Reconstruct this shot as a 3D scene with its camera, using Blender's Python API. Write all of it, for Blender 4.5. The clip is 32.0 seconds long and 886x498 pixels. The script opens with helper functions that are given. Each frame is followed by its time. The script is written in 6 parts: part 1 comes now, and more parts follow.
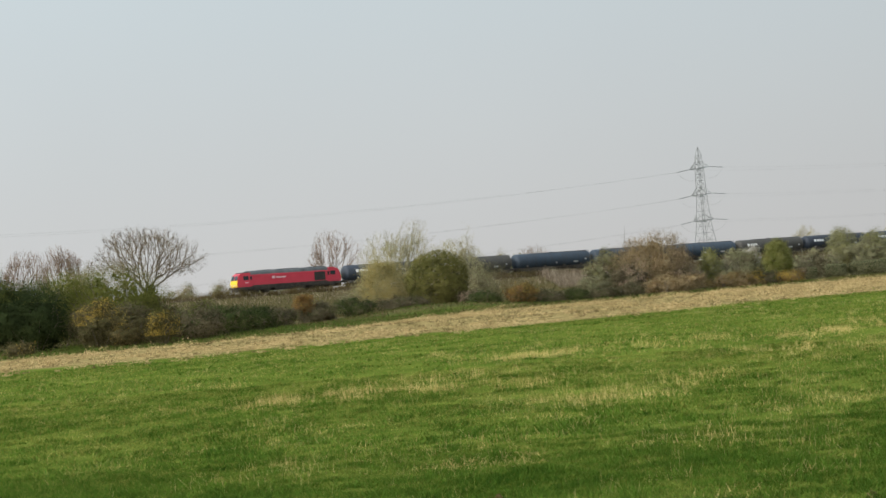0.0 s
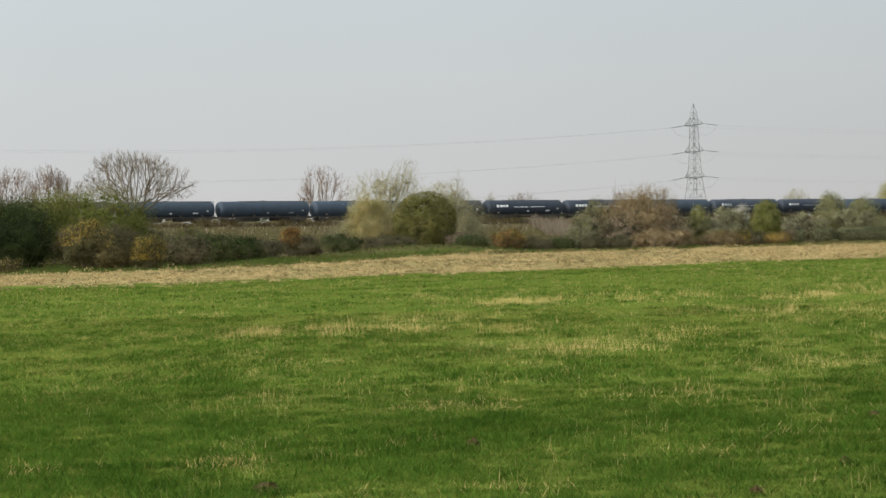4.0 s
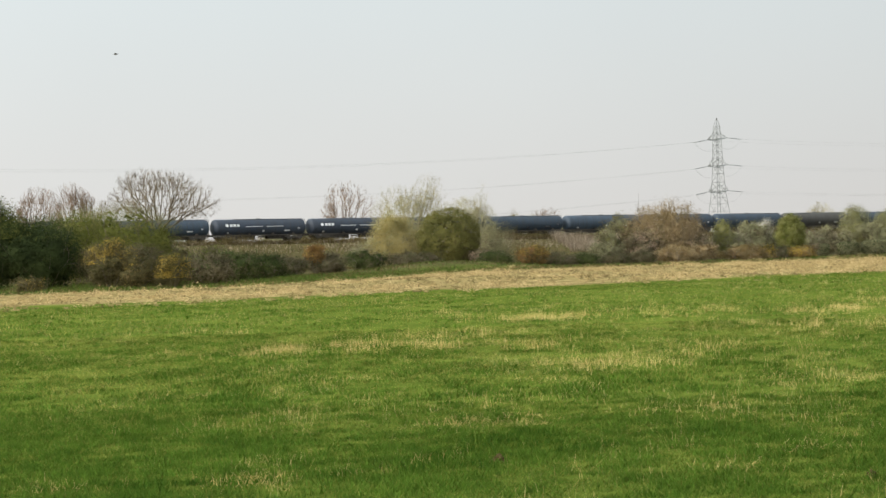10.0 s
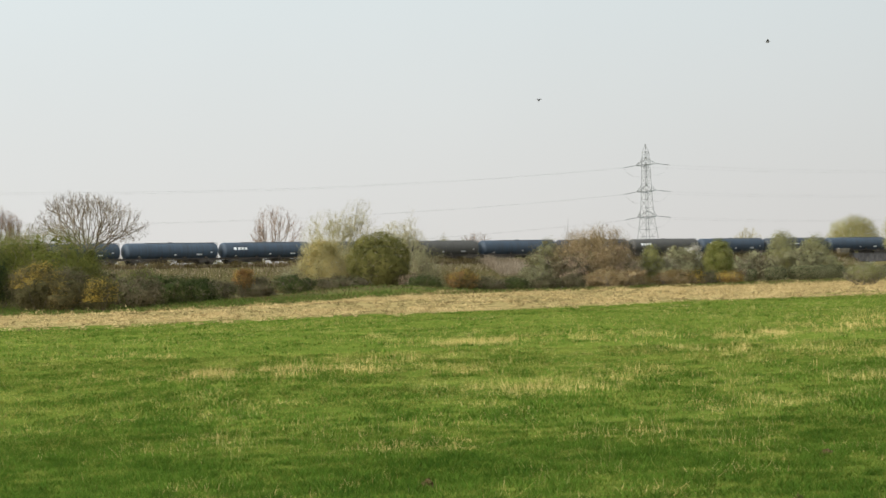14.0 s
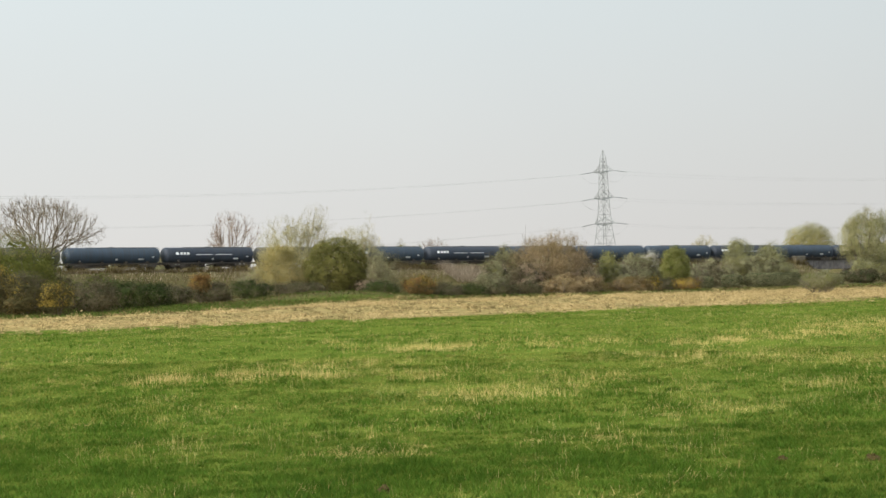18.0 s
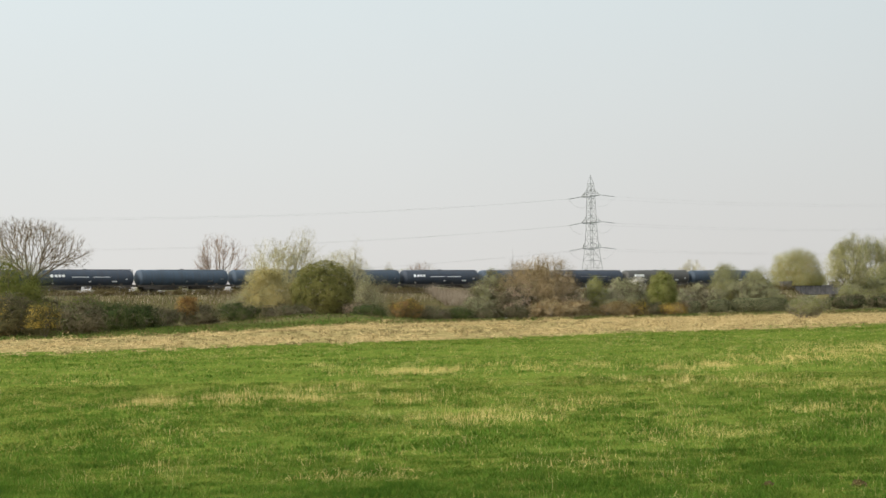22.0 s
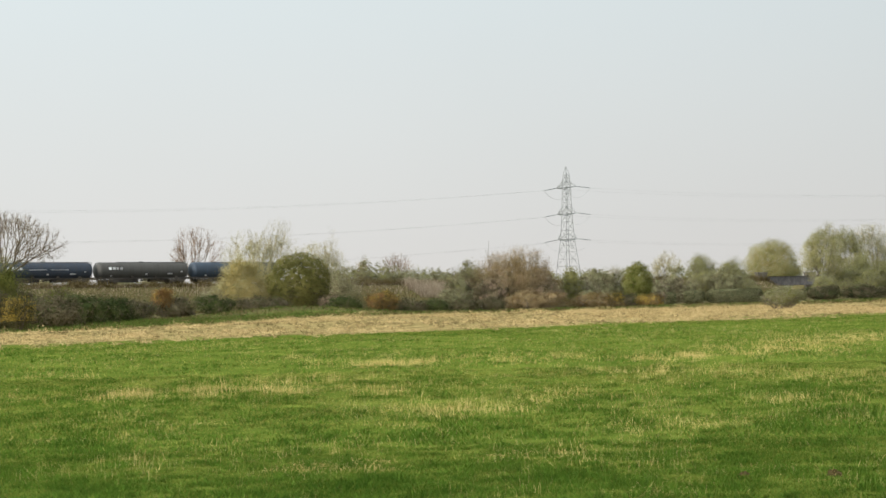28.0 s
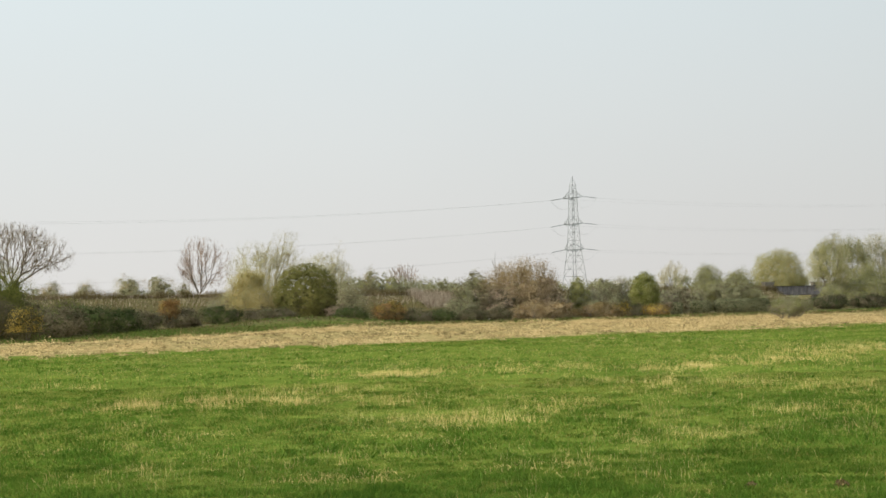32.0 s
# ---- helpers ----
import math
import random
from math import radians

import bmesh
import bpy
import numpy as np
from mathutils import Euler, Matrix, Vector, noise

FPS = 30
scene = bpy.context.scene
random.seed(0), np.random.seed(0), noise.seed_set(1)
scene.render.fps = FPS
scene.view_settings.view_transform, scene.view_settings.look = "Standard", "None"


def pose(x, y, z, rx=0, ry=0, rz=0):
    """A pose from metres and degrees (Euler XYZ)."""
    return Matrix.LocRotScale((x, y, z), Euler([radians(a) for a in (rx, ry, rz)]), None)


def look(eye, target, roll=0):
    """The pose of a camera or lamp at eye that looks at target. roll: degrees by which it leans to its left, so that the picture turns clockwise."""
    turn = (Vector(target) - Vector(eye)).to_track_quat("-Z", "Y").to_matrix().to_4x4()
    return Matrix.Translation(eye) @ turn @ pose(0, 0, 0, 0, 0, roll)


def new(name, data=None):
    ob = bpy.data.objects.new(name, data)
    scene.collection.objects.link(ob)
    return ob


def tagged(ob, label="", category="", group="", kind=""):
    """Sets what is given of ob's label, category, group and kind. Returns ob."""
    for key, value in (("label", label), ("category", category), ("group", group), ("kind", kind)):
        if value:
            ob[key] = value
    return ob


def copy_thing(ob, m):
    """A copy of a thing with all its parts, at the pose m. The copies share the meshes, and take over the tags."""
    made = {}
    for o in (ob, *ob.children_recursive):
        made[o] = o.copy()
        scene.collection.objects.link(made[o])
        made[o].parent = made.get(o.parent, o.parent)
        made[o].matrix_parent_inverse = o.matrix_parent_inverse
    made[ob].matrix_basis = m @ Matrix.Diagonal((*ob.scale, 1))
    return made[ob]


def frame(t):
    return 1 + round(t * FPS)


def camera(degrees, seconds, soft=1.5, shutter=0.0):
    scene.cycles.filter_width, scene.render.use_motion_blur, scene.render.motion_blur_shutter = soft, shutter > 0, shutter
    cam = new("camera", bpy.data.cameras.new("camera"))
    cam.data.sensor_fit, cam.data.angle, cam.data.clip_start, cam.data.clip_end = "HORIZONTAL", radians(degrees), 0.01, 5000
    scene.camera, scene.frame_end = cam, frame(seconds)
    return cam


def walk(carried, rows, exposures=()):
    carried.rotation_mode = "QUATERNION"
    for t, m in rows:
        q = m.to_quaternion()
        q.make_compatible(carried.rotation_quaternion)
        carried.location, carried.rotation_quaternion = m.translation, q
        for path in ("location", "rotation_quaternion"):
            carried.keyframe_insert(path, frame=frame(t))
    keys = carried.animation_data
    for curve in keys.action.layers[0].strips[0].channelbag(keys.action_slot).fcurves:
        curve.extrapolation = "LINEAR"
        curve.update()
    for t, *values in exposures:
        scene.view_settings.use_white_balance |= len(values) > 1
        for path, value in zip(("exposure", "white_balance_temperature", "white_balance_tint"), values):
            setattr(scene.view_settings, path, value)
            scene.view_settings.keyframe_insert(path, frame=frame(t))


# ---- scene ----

# ---------------------------------------------------------------- camera
EYE = 1.65
cam = camera(25.25, 32.0, soft=1.5)
# seconds, pitch + 90, lean, heading: a hand-held camera that only turns
ROWS = [
    (0, 91.416, 4.762, 3.383),
    (0.5, 91.462, 5.044, 3.406),
    (1, 91.531, 5.074, 3.571),
    (1.5, 91.577, 4.878, 4.079),
    (2, 91.599, 4.31, 4.257),
    (2.5, 91.58, 3.322, 4.407),
    (3, 90.49, 2.42, 3.412),
    (3.5, 89.949, 1.486, 2.763),
    (5.5, 89.095, 1.624, 3.76),
    (6, 89.03, 1.755, 3.842),
    (6.5, 88.943, 1.769, 3.632),
    (7, 88.798, 1.66, 3.637),
    (7.5, 89.436, 1.416, 3.645),
    (8, 89.789, 1.27, 3.656),
    (8.5, 89.915, 1.392, 3.653),
    (9, 89.945, 1.506, 3.657),
    (9.5, 90.042, 1.633, 3.684),
    (10, 90.196, 1.77, 3.698),
    (10.5, 90.258, 1.859, 3.612),
    (11, 90.254, 1.881, 3.551),
    (11.5, 90.114, 1.916, 3.487),
    (12, 90.127, 1.955, 3.299),
    (12.5, 90.179, 1.881, 2.798),
    (13, 90.572, 1.864, 2.448),
    (13.5, 90.757, 1.773, 1.907),
    (14, 90.845, 1.62, 1.659),
    (14.5, 90.968, 1.248, 1.595),
    (16.5, 90.923, 1.352, 0.996),
    (17, 90.919, 1.347, 0.84),
    (17.5, 90.889, 1.347, 0.638),
    (18, 90.984, 1.388, 0.421),
    (18.5, 91.034, 1.501, 0.457),
    (19, 91.216, 1.511, 0.347),
    (19.5, 91.322, 1.268, 0.373),
    (20, 91.414, 1.333, 0.206),
    (20.5, 91.483, 1.358, 0.142),
    (21, 91.55, 1.341, 0.167),
    (21.5, 91.595, 1.149, 0.153),
    (22, 91.662, 1.105, 0.05),
    (22.5, 91.741, 1.037, -0.043),
    (23, 91.784, 1, 0.031),
    (23.5, 91.806, 1.139, -0.028),
    (24, 91.883, 1.187, -0.119),
    (24.5, 91.961, 1.189, -0.162),
    (25, 91.6, 1.18, -0.206),
    (25.5, 91.507, 1.158, -0.38),
    (26, 91.478, 1.158, -0.739),
    (26.5, 91.379, 1.25, -0.605),
    (28.5, 91.445, 1.301, -0.704),
    (29, 91.573, 1.309, -0.838),
    (29.5, 91.622, 1.326, -0.899),
    (30, 91.69, 1.196, -0.836),
    (30.5, 91.77, 1.205, -0.706),
    (31, 91.825, 1.315, -0.703),
    (31.5, 91.832, 1.337, -0.577),
    (32, 91.712, 1.38, -0.453),
]
EXPOSURES = [(0.0, -0.04, 6380, 10), (3.0, -0.04, 6380, 10), (6.0, 0.12, 6460, 10), (7.0, 0.21, 6500, 10), (9.0, 0.25, 6560, 10), (32.0, 0.27, 6540, 10)]
walk(cam, [(t, pose(0, 0, EYE, rx, ry, rz)) for t, rx, ry, rz in ROWS], EXPOSURES)

# ---------------------------------------------------------------- sky and sun
SUN_WAY = Vector((-0.62, -0.60, 0.50)).normalized()
SUN_STRENGTH = 2.25


def build_sky():
    world = bpy.data.worlds.new("hazy_sky")
    scene.world = world
    world.use_nodes = True
    nt = world.node_tree
    nt.nodes.clear()
    out = nt.nodes.new("ShaderNodeOutputWorld")
    bg = nt.nodes.new("ShaderNodeBackground")
    sky = nt.nodes.new("ShaderNodeTexSky")
    sky.sky_type = "NISHITA"
    sky.sun_disc = False
    sky.sun_elevation = math.asin(SUN_WAY.z)
    sky.sun_rotation = math.atan2(SUN_WAY.x, SUN_WAY.y)
    sky.air_density, sky.dust_density, sky.ozone_density = 1.0, 5.0, 1.0
    dim = nt.nodes.new("ShaderNodeVectorMath")
    dim.operation = "SCALE"
    dim.inputs["Scale"].default_value = 0.055
    # thin even cloud over the clear sky, warmer low down and towards the sun
    geo = nt.nodes.new("ShaderNodeTexCoord")
    sep = nt.nodes.new("ShaderNodeSeparateXYZ")
    ramp = nt.nodes.new("ShaderNodeValToRGB")
    ramp.color_ramp.elements[0].position, ramp.color_ramp.elements[0].color = 0.0, (0.68, 0.665, 0.645, 1)
    ramp.color_ramp.elements[1].position, ramp.color_ramp.elements[1].color = 0.20, (0.66, 0.75, 0.775, 1)
    side = nt.nodes.new("ShaderNodeMapRange")
    side.inputs["From Min"].default_value, side.inputs["From Max"].default_value = -0.35, 0.35
    side.inputs["To Min"].default_value, side.inputs["To Max"].default_value = 1.10, 0.90
    wisps = nt.nodes.new("ShaderNodeTexNoise")
    wisps.inputs["Scale"].default_value, wisps.inputs["Detail"].default_value = 5.0, 4.0
    wmap = nt.nodes.new("ShaderNodeMapRange")
    wmap.inputs["To Min"].default_value, wmap.inputs["To Max"].default_value = 0.97, 1.03
    mul = nt.nodes.new("ShaderNodeMath")
    mul.operation = "MULTIPLY"
    cloud = nt.nodes.new("ShaderNodeVectorMath")
    cloud.operation = "SCALE"
    # the haze glows broadly round the sun
    near = nt.nodes.new("ShaderNodeVectorMath")
    near.operation = "DOT_PRODUCT"
    near.inputs[1].default_value = SUN_WAY
    glow = nt.nodes.new("ShaderNodeMapRange")
    glow.interpolation_type = "SMOOTHSTEP"
    glow.inputs["From Min"].default_value, glow.inputs["From Max"].default_value = -0.1, 1.0
    glow.inputs["To Min"].default_value, glow.inputs["To Max"].default_value = 1.0, 3.0
    both = nt.nodes.new("ShaderNodeMath")
    both.operation = "MULTIPLY"
    mix = nt.nodes.new("ShaderNodeMix")
    mix.data_type = "RGBA"
    mix.inputs["Factor"].default_value = 0.85
    L = nt.links.new
    L(geo.outputs["Generated"], sep.inputs[0])
    L(sep.outputs["Z"], ramp.inputs[0])
    L(sep.outputs["X"], side.inputs["Value"])
    L(geo.outputs["Generated"], wisps.inputs["Vector"])
    L(wisps.outputs["Fac"], wmap.inputs["Value"])
    L(side.outputs[0], mul.inputs[0])
    L(wmap.outputs[0], mul.inputs[1])
    L(ramp.outputs[0], cloud.inputs[0])
    L(geo.outputs["Generated"], near.inputs[0])
    L(near.outputs["Value"], glow.inputs["Value"])
    L(mul.outputs[0], both.inputs[0])
    L(glow.outputs[0], both.inputs[1])
    L(both.outputs[0], cloud.inputs["Scale"])
    L(sky.outputs[0], dim.inputs[0])
    L(dim.outputs[0], mix.inputs["A"])
    L(cloud.outputs[0], mix.inputs["B"])
    L(mix.outputs["Result"], bg.inputs[0])
    L(bg.outputs[0], out.inputs[0])
    sun = new("sun", bpy.data.lights.new("sun", "SUN"))
    sun.data.energy, sun.data.angle, sun.data.color = SUN_STRENGTH, radians(8), (1.0, 0.90, 0.74)
    sun.matrix_world = look((0, 0, 60), Vector((0, 0, 60)) - SUN_WAY)


build_sky()

# ---------------------------------------------------------------- materials


def material(name, dark, light, rough=0.7, scale=1.0, metal=0.0, bump=0.0, island=0.0, pieces=0.0, thin=0.0, spread=(0.35, 0.65), coarse=0.0, shine=0.3, grime=None):
    """Two colours mixed by noise at two scales, with optional variation from leaf to leaf, and thinness for leaves."""
    m = bpy.data.materials.new(name)
    m.use_nodes = True
    nt = m.node_tree
    L = nt.links.new
    bsdf = nt.nodes["Principled BSDF"]
    bsdf.inputs["Roughness"].default_value, bsdf.inputs["Metallic"].default_value = rough, metal
    bsdf.inputs["Specular IOR Level"].default_value = shine
    pos = nt.nodes.new("ShaderNodeTexCoord")
    n1, n2 = nt.nodes.new("ShaderNodeTexNoise"), nt.nodes.new("ShaderNodeTexNoise")
    n1.inputs["Scale"].default_value, n1.inputs["Detail"].default_value = scale, 5
    n2.inputs["Scale"].default_value, n2.inputs["Detail"].default_value = (coarse or scale * 0.13), 3
    half = nt.nodes.new("ShaderNodeMath")
    half.operation = "ADD"
    value = nt.nodes.new("ShaderNodeMapRange")
    value.inputs["From Min"].default_value, value.inputs["From Max"].default_value = 2 * spread[0], 2 * spread[1]
    L(pos.outputs["Object"], n1.inputs["Vector"])
    L(pos.outputs["Object"], n2.inputs["Vector"])
    L(n1.outputs["Fac"], half.inputs[0])
    L(n2.outputs["Fac"], half.inputs[1])
    last = half.outputs[0]
    for amount, node, out in ((island, "ShaderNodeNewGeometry", "Random Per Island"), (pieces, "ShaderNodeObjectInfo", "Random")):
        if amount:
            r = nt.nodes.new(node)
            add = nt.nodes.new("ShaderNodeMath")
            add.operation = "MULTIPLY_ADD"
            add.inputs[1].default_value = amount
            shift = nt.nodes.new("ShaderNodeMath")
            shift.operation = "SUBTRACT"
            shift.inputs[1].default_value = amount / 2
            L(r.outputs[out], add.inputs[0])
            L(last, add.inputs[2])
            L(add.outputs[0], shift.inputs[0])
            last = shift.outputs[0]
    L(last, value.inputs["Value"])
    mix = nt.nodes.new("ShaderNodeMix")
    mix.data_type = "RGBA"
    mix.inputs["A"].default_value, mix.inputs["B"].default_value = (*dark, 1), (*light, 1)
    L(value.outputs[0], mix.inputs["Factor"])
    L(mix.outputs["Result"], bsdf.inputs["Base Color"])
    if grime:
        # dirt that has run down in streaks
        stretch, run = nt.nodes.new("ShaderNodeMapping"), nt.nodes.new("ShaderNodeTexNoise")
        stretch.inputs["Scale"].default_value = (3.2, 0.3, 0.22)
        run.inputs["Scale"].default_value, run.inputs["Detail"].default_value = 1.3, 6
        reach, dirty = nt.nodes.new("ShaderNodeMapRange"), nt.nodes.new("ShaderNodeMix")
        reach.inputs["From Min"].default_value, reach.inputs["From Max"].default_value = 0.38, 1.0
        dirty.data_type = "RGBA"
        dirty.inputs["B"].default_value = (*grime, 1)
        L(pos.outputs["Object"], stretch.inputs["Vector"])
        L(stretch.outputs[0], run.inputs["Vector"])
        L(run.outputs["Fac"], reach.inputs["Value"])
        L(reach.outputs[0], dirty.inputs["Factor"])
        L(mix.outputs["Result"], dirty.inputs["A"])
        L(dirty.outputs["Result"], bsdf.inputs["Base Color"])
    if bump:
        b = nt.nodes.new("ShaderNodeBump")
        b.inputs["Strength"].default_value, b.inputs["Distance"].default_value = bump, 0.05
        L(n1.outputs["Fac"], b.inputs["Height"])
        L(b.outputs[0], bsdf.inputs["Normal"])
    if thin:
        tr, both = nt.nodes.new("ShaderNodeBsdfTranslucent"), nt.nodes.new("ShaderNodeMixShader")
        both.inputs[0].default_value = thin
        L(mix.outputs["Result"], tr.inputs[0])
        L(bsdf.outputs[0], both.inputs[1])
        L(tr.outputs[0], both.inputs[2])
        L(both.outputs[0], nt.nodes["Material Output"].inputs["Surface"])
    return m


def leaf(name, dark, light, **k):
    return material(name, dark, light, **{**dict(rough=0.85, scale=0.9, island=0.22, thin=0.42, shine=0.04), **k})


M_HAWTHORN = leaf("hawthorn_leaf", (0.0259, 0.0374, 0.0158), (0.0662, 0.0878, 0.0317))
M_HOLLY = leaf("olive_leaf", (0.0765, 0.0792, 0.0234), (0.27, 0.242, 0.0792))
M_WILLOW = leaf("willow_leaf", (0.258, 0.239, 0.115), (0.497, 0.455, 0.248))
M_BUDS = leaf("yellow_buds", (0.264, 0.218, 0.074), (0.48, 0.382, 0.174))
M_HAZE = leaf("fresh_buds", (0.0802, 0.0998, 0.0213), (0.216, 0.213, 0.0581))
M_FRESH = leaf("fresh_leaf", (0.18, 0.184, 0.0594), (0.378, 0.346, 0.131))
M_DULL = leaf("dull_leaf", (0.184, 0.178, 0.0989), (0.357, 0.332, 0.187))
M_GORSE = leaf("gorse_flower", (0.28, 0.187, 0.036), (0.54, 0.384, 0.08))
M_GORSE_GREEN = leaf("gorse_spine", (0.0553, 0.0544, 0.0238), (0.145, 0.123, 0.0553))
M_BRACKEN = leaf("bracken_frond", (0.141, 0.0765, 0.0281), (0.348, 0.203, 0.0795))
M_BRAMBLE = leaf("bramble_leaf", (0.0806, 0.0682, 0.0403), (0.194, 0.16, 0.0952), island=0.3)
M_BRAMBLE_GREEN = leaf("bramble_green", (0.0315, 0.0465, 0.018), (0.105, 0.124, 0.039))
M_BLOSSOM = leaf("white_blossom", (0.38, 0.34, 0.28), (0.7, 0.66, 0.6))
M_BARK = material("bark", (0.085, 0.07, 0.052), (0.19, 0.155, 0.115), scale=6, rough=0.9)
M_TWIG = material("bare_twig", (0.129, 0.0988, 0.0684), (0.273, 0.217, 0.148), scale=2, rough=0.9, island=0.5)
M_TWIG_RED = material("reddish_twig", (0.164, 0.111, 0.0786), (0.347, 0.243, 0.167), scale=2, rough=0.9, island=0.5)
M_SCRUB = material("brown_scrub_twig", (0.167, 0.118, 0.0594), (0.36, 0.262, 0.137), scale=2, rough=0.9, island=0.4)
M_TWIG_PALE = material("pale_twig", (0.28, 0.241, 0.146), (0.56, 0.493, 0.325), scale=2, rough=0.9, island=0.5)
M_IVY = leaf("ivy_leaf", (0.04, 0.05, 0.012), (0.12, 0.125, 0.035))
M_GRASS = leaf("grass_blade", (0.119, 0.168, 0.0199), (0.308, 0.33, 0.0655), scale=3.0, island=0.5, coarse=0.5, thin=0.5)
M_FADED = leaf("faded_blade", (0.226, 0.233, 0.0399), (0.466, 0.439, 0.109), scale=3.0, island=0.5, coarse=0.5, thin=0.5)
M_LUSH = leaf("lush_blade", (0.0586, 0.131, 0.0152), (0.171, 0.287, 0.0379), scale=3.0, island=0.5, coarse=0.5, thin=0.5)
M_DRY = leaf("dry_grass_blade", (0.488, 0.355, 0.122), (0.799, 0.603, 0.257), scale=0.5, island=0.7)
M_HEADLAND = leaf("headland_blade", (0.0547, 0.106, 0.0218), (0.181, 0.248, 0.0495), scale=0.6, island=0.4, coarse=0.2)
M_PALE = leaf("pale_stalk", (0.247, 0.24, 0.0638), (0.495, 0.435, 0.165), scale=0.5, island=0.8)
M_STUBBLE = leaf("straw_blade", (0.214, 0.154, 0.0634), (0.582, 0.435, 0.218), scale=0.6, island=0.35, coarse=0.3)
M_ROUGH = leaf("rough_grass_blade", (0.101, 0.0774, 0.0304), (0.25, 0.187, 0.0883), scale=0.3, island=0.4, coarse=0.06)
M_REED = leaf("reed_stem", (0.378, 0.284, 0.2), (0.672, 0.546, 0.41), scale=0.3, island=0.6)
M_SOIL = material("soil", (0.0527, 0.0396, 0.0153), (0.158, 0.122, 0.0548), scale=45, rough=1, bump=0.9, shine=0.0)
M_STEEL = material("galvanised_steel", (0.18, 0.184, 0.18), (0.295, 0.299, 0.295), scale=1.5, rough=0.55, metal=0.3)
M_GLASS_INS = material("insulator_glass", (0.10, 0.11, 0.11), (0.2, 0.22, 0.22), rough=0.25, scale=4)
M_WIRE = material("wire_aluminium", (0.25, 0.25, 0.25), (0.38, 0.38, 0.38), rough=0.5, metal=0.3)
M_RED = material("loco_red", (0.405, 0.0338, 0.054), (0.552, 0.0546, 0.084), rough=0.4, scale=0.8, spread=(0.2, 0.8))
M_YELLOW = material("warning_yellow", (0.75, 0.42, 0.01), (0.85, 0.52, 0.02), rough=0.4, scale=1.5)
M_ROOF = material("roof_grey", (0.055, 0.06, 0.065), (0.12, 0.125, 0.13), rough=0.6, scale=1.2)
M_UNDER = material("underframe_grime", (0.030, 0.026, 0.023), (0.080, 0.067, 0.056), rough=0.9, scale=2.5)
M_GRILLE = material("grille_black", (0.012, 0.012, 0.013), (0.03, 0.03, 0.03), rough=0.6, scale=3)
M_WINDOW = material("cab_glass", (0.015, 0.018, 0.02), (0.03, 0.035, 0.04), rough=0.06, scale=1)
M_LAMP = material("lamp_lens", (0.55, 0.55, 0.5), (0.8, 0.8, 0.75), rough=0.15)
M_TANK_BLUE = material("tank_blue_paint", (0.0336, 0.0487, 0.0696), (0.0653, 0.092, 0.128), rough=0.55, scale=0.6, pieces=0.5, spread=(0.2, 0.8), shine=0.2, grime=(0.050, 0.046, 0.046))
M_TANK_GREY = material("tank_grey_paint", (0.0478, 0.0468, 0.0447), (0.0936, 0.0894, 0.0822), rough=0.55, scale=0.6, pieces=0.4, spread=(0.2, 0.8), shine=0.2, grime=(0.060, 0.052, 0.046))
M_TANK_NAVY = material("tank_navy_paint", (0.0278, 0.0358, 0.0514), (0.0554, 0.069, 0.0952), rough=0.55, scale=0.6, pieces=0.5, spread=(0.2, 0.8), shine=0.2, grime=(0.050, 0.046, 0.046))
M_MARK = material("white_marking", (0.68, 0.68, 0.68), (0.86, 0.86, 0.86), rough=0.6, scale=6)
M_MARK_FADED = material("faded_marking", (0.56, 0.36, 0.37), (0.72, 0.56, 0.57), rough=0.6, scale=6)
M_GALV = material("platform_grey", (0.10, 0.10, 0.10), (0.2, 0.2, 0.2), rough=0.7, scale=5)
M_BALLAST = material("ballast_stone", (0.115, 0.109, 0.0979), (0.346, 0.323, 0.288), scale=14, rough=1, bump=0.8)
M_RAIL = material("rail_steel", (0.19, 0.133, 0.095), (0.38, 0.285, 0.209), rough=0.5, metal=0.5)
M_GIRDER = material("girder_paint", (0.0825, 0.0756, 0.077), (0.18, 0.162, 0.158), scale=1.2, rough=0.75)
M_STONE = material("weathered_stone", (0.0988, 0.0875, 0.0672), (0.228, 0.199, 0.16), scale=3, rough=0.95, bump=0.4)
M_POST = material("weathered_post", (0.35, 0.32, 0.27), (0.6, 0.56, 0.5), scale=5, rough=0.9)
M_BIRD = material("bird_feather", (0.07, 0.07, 0.075), (0.20, 0.20, 0.21), scale=8, rough=0.7)


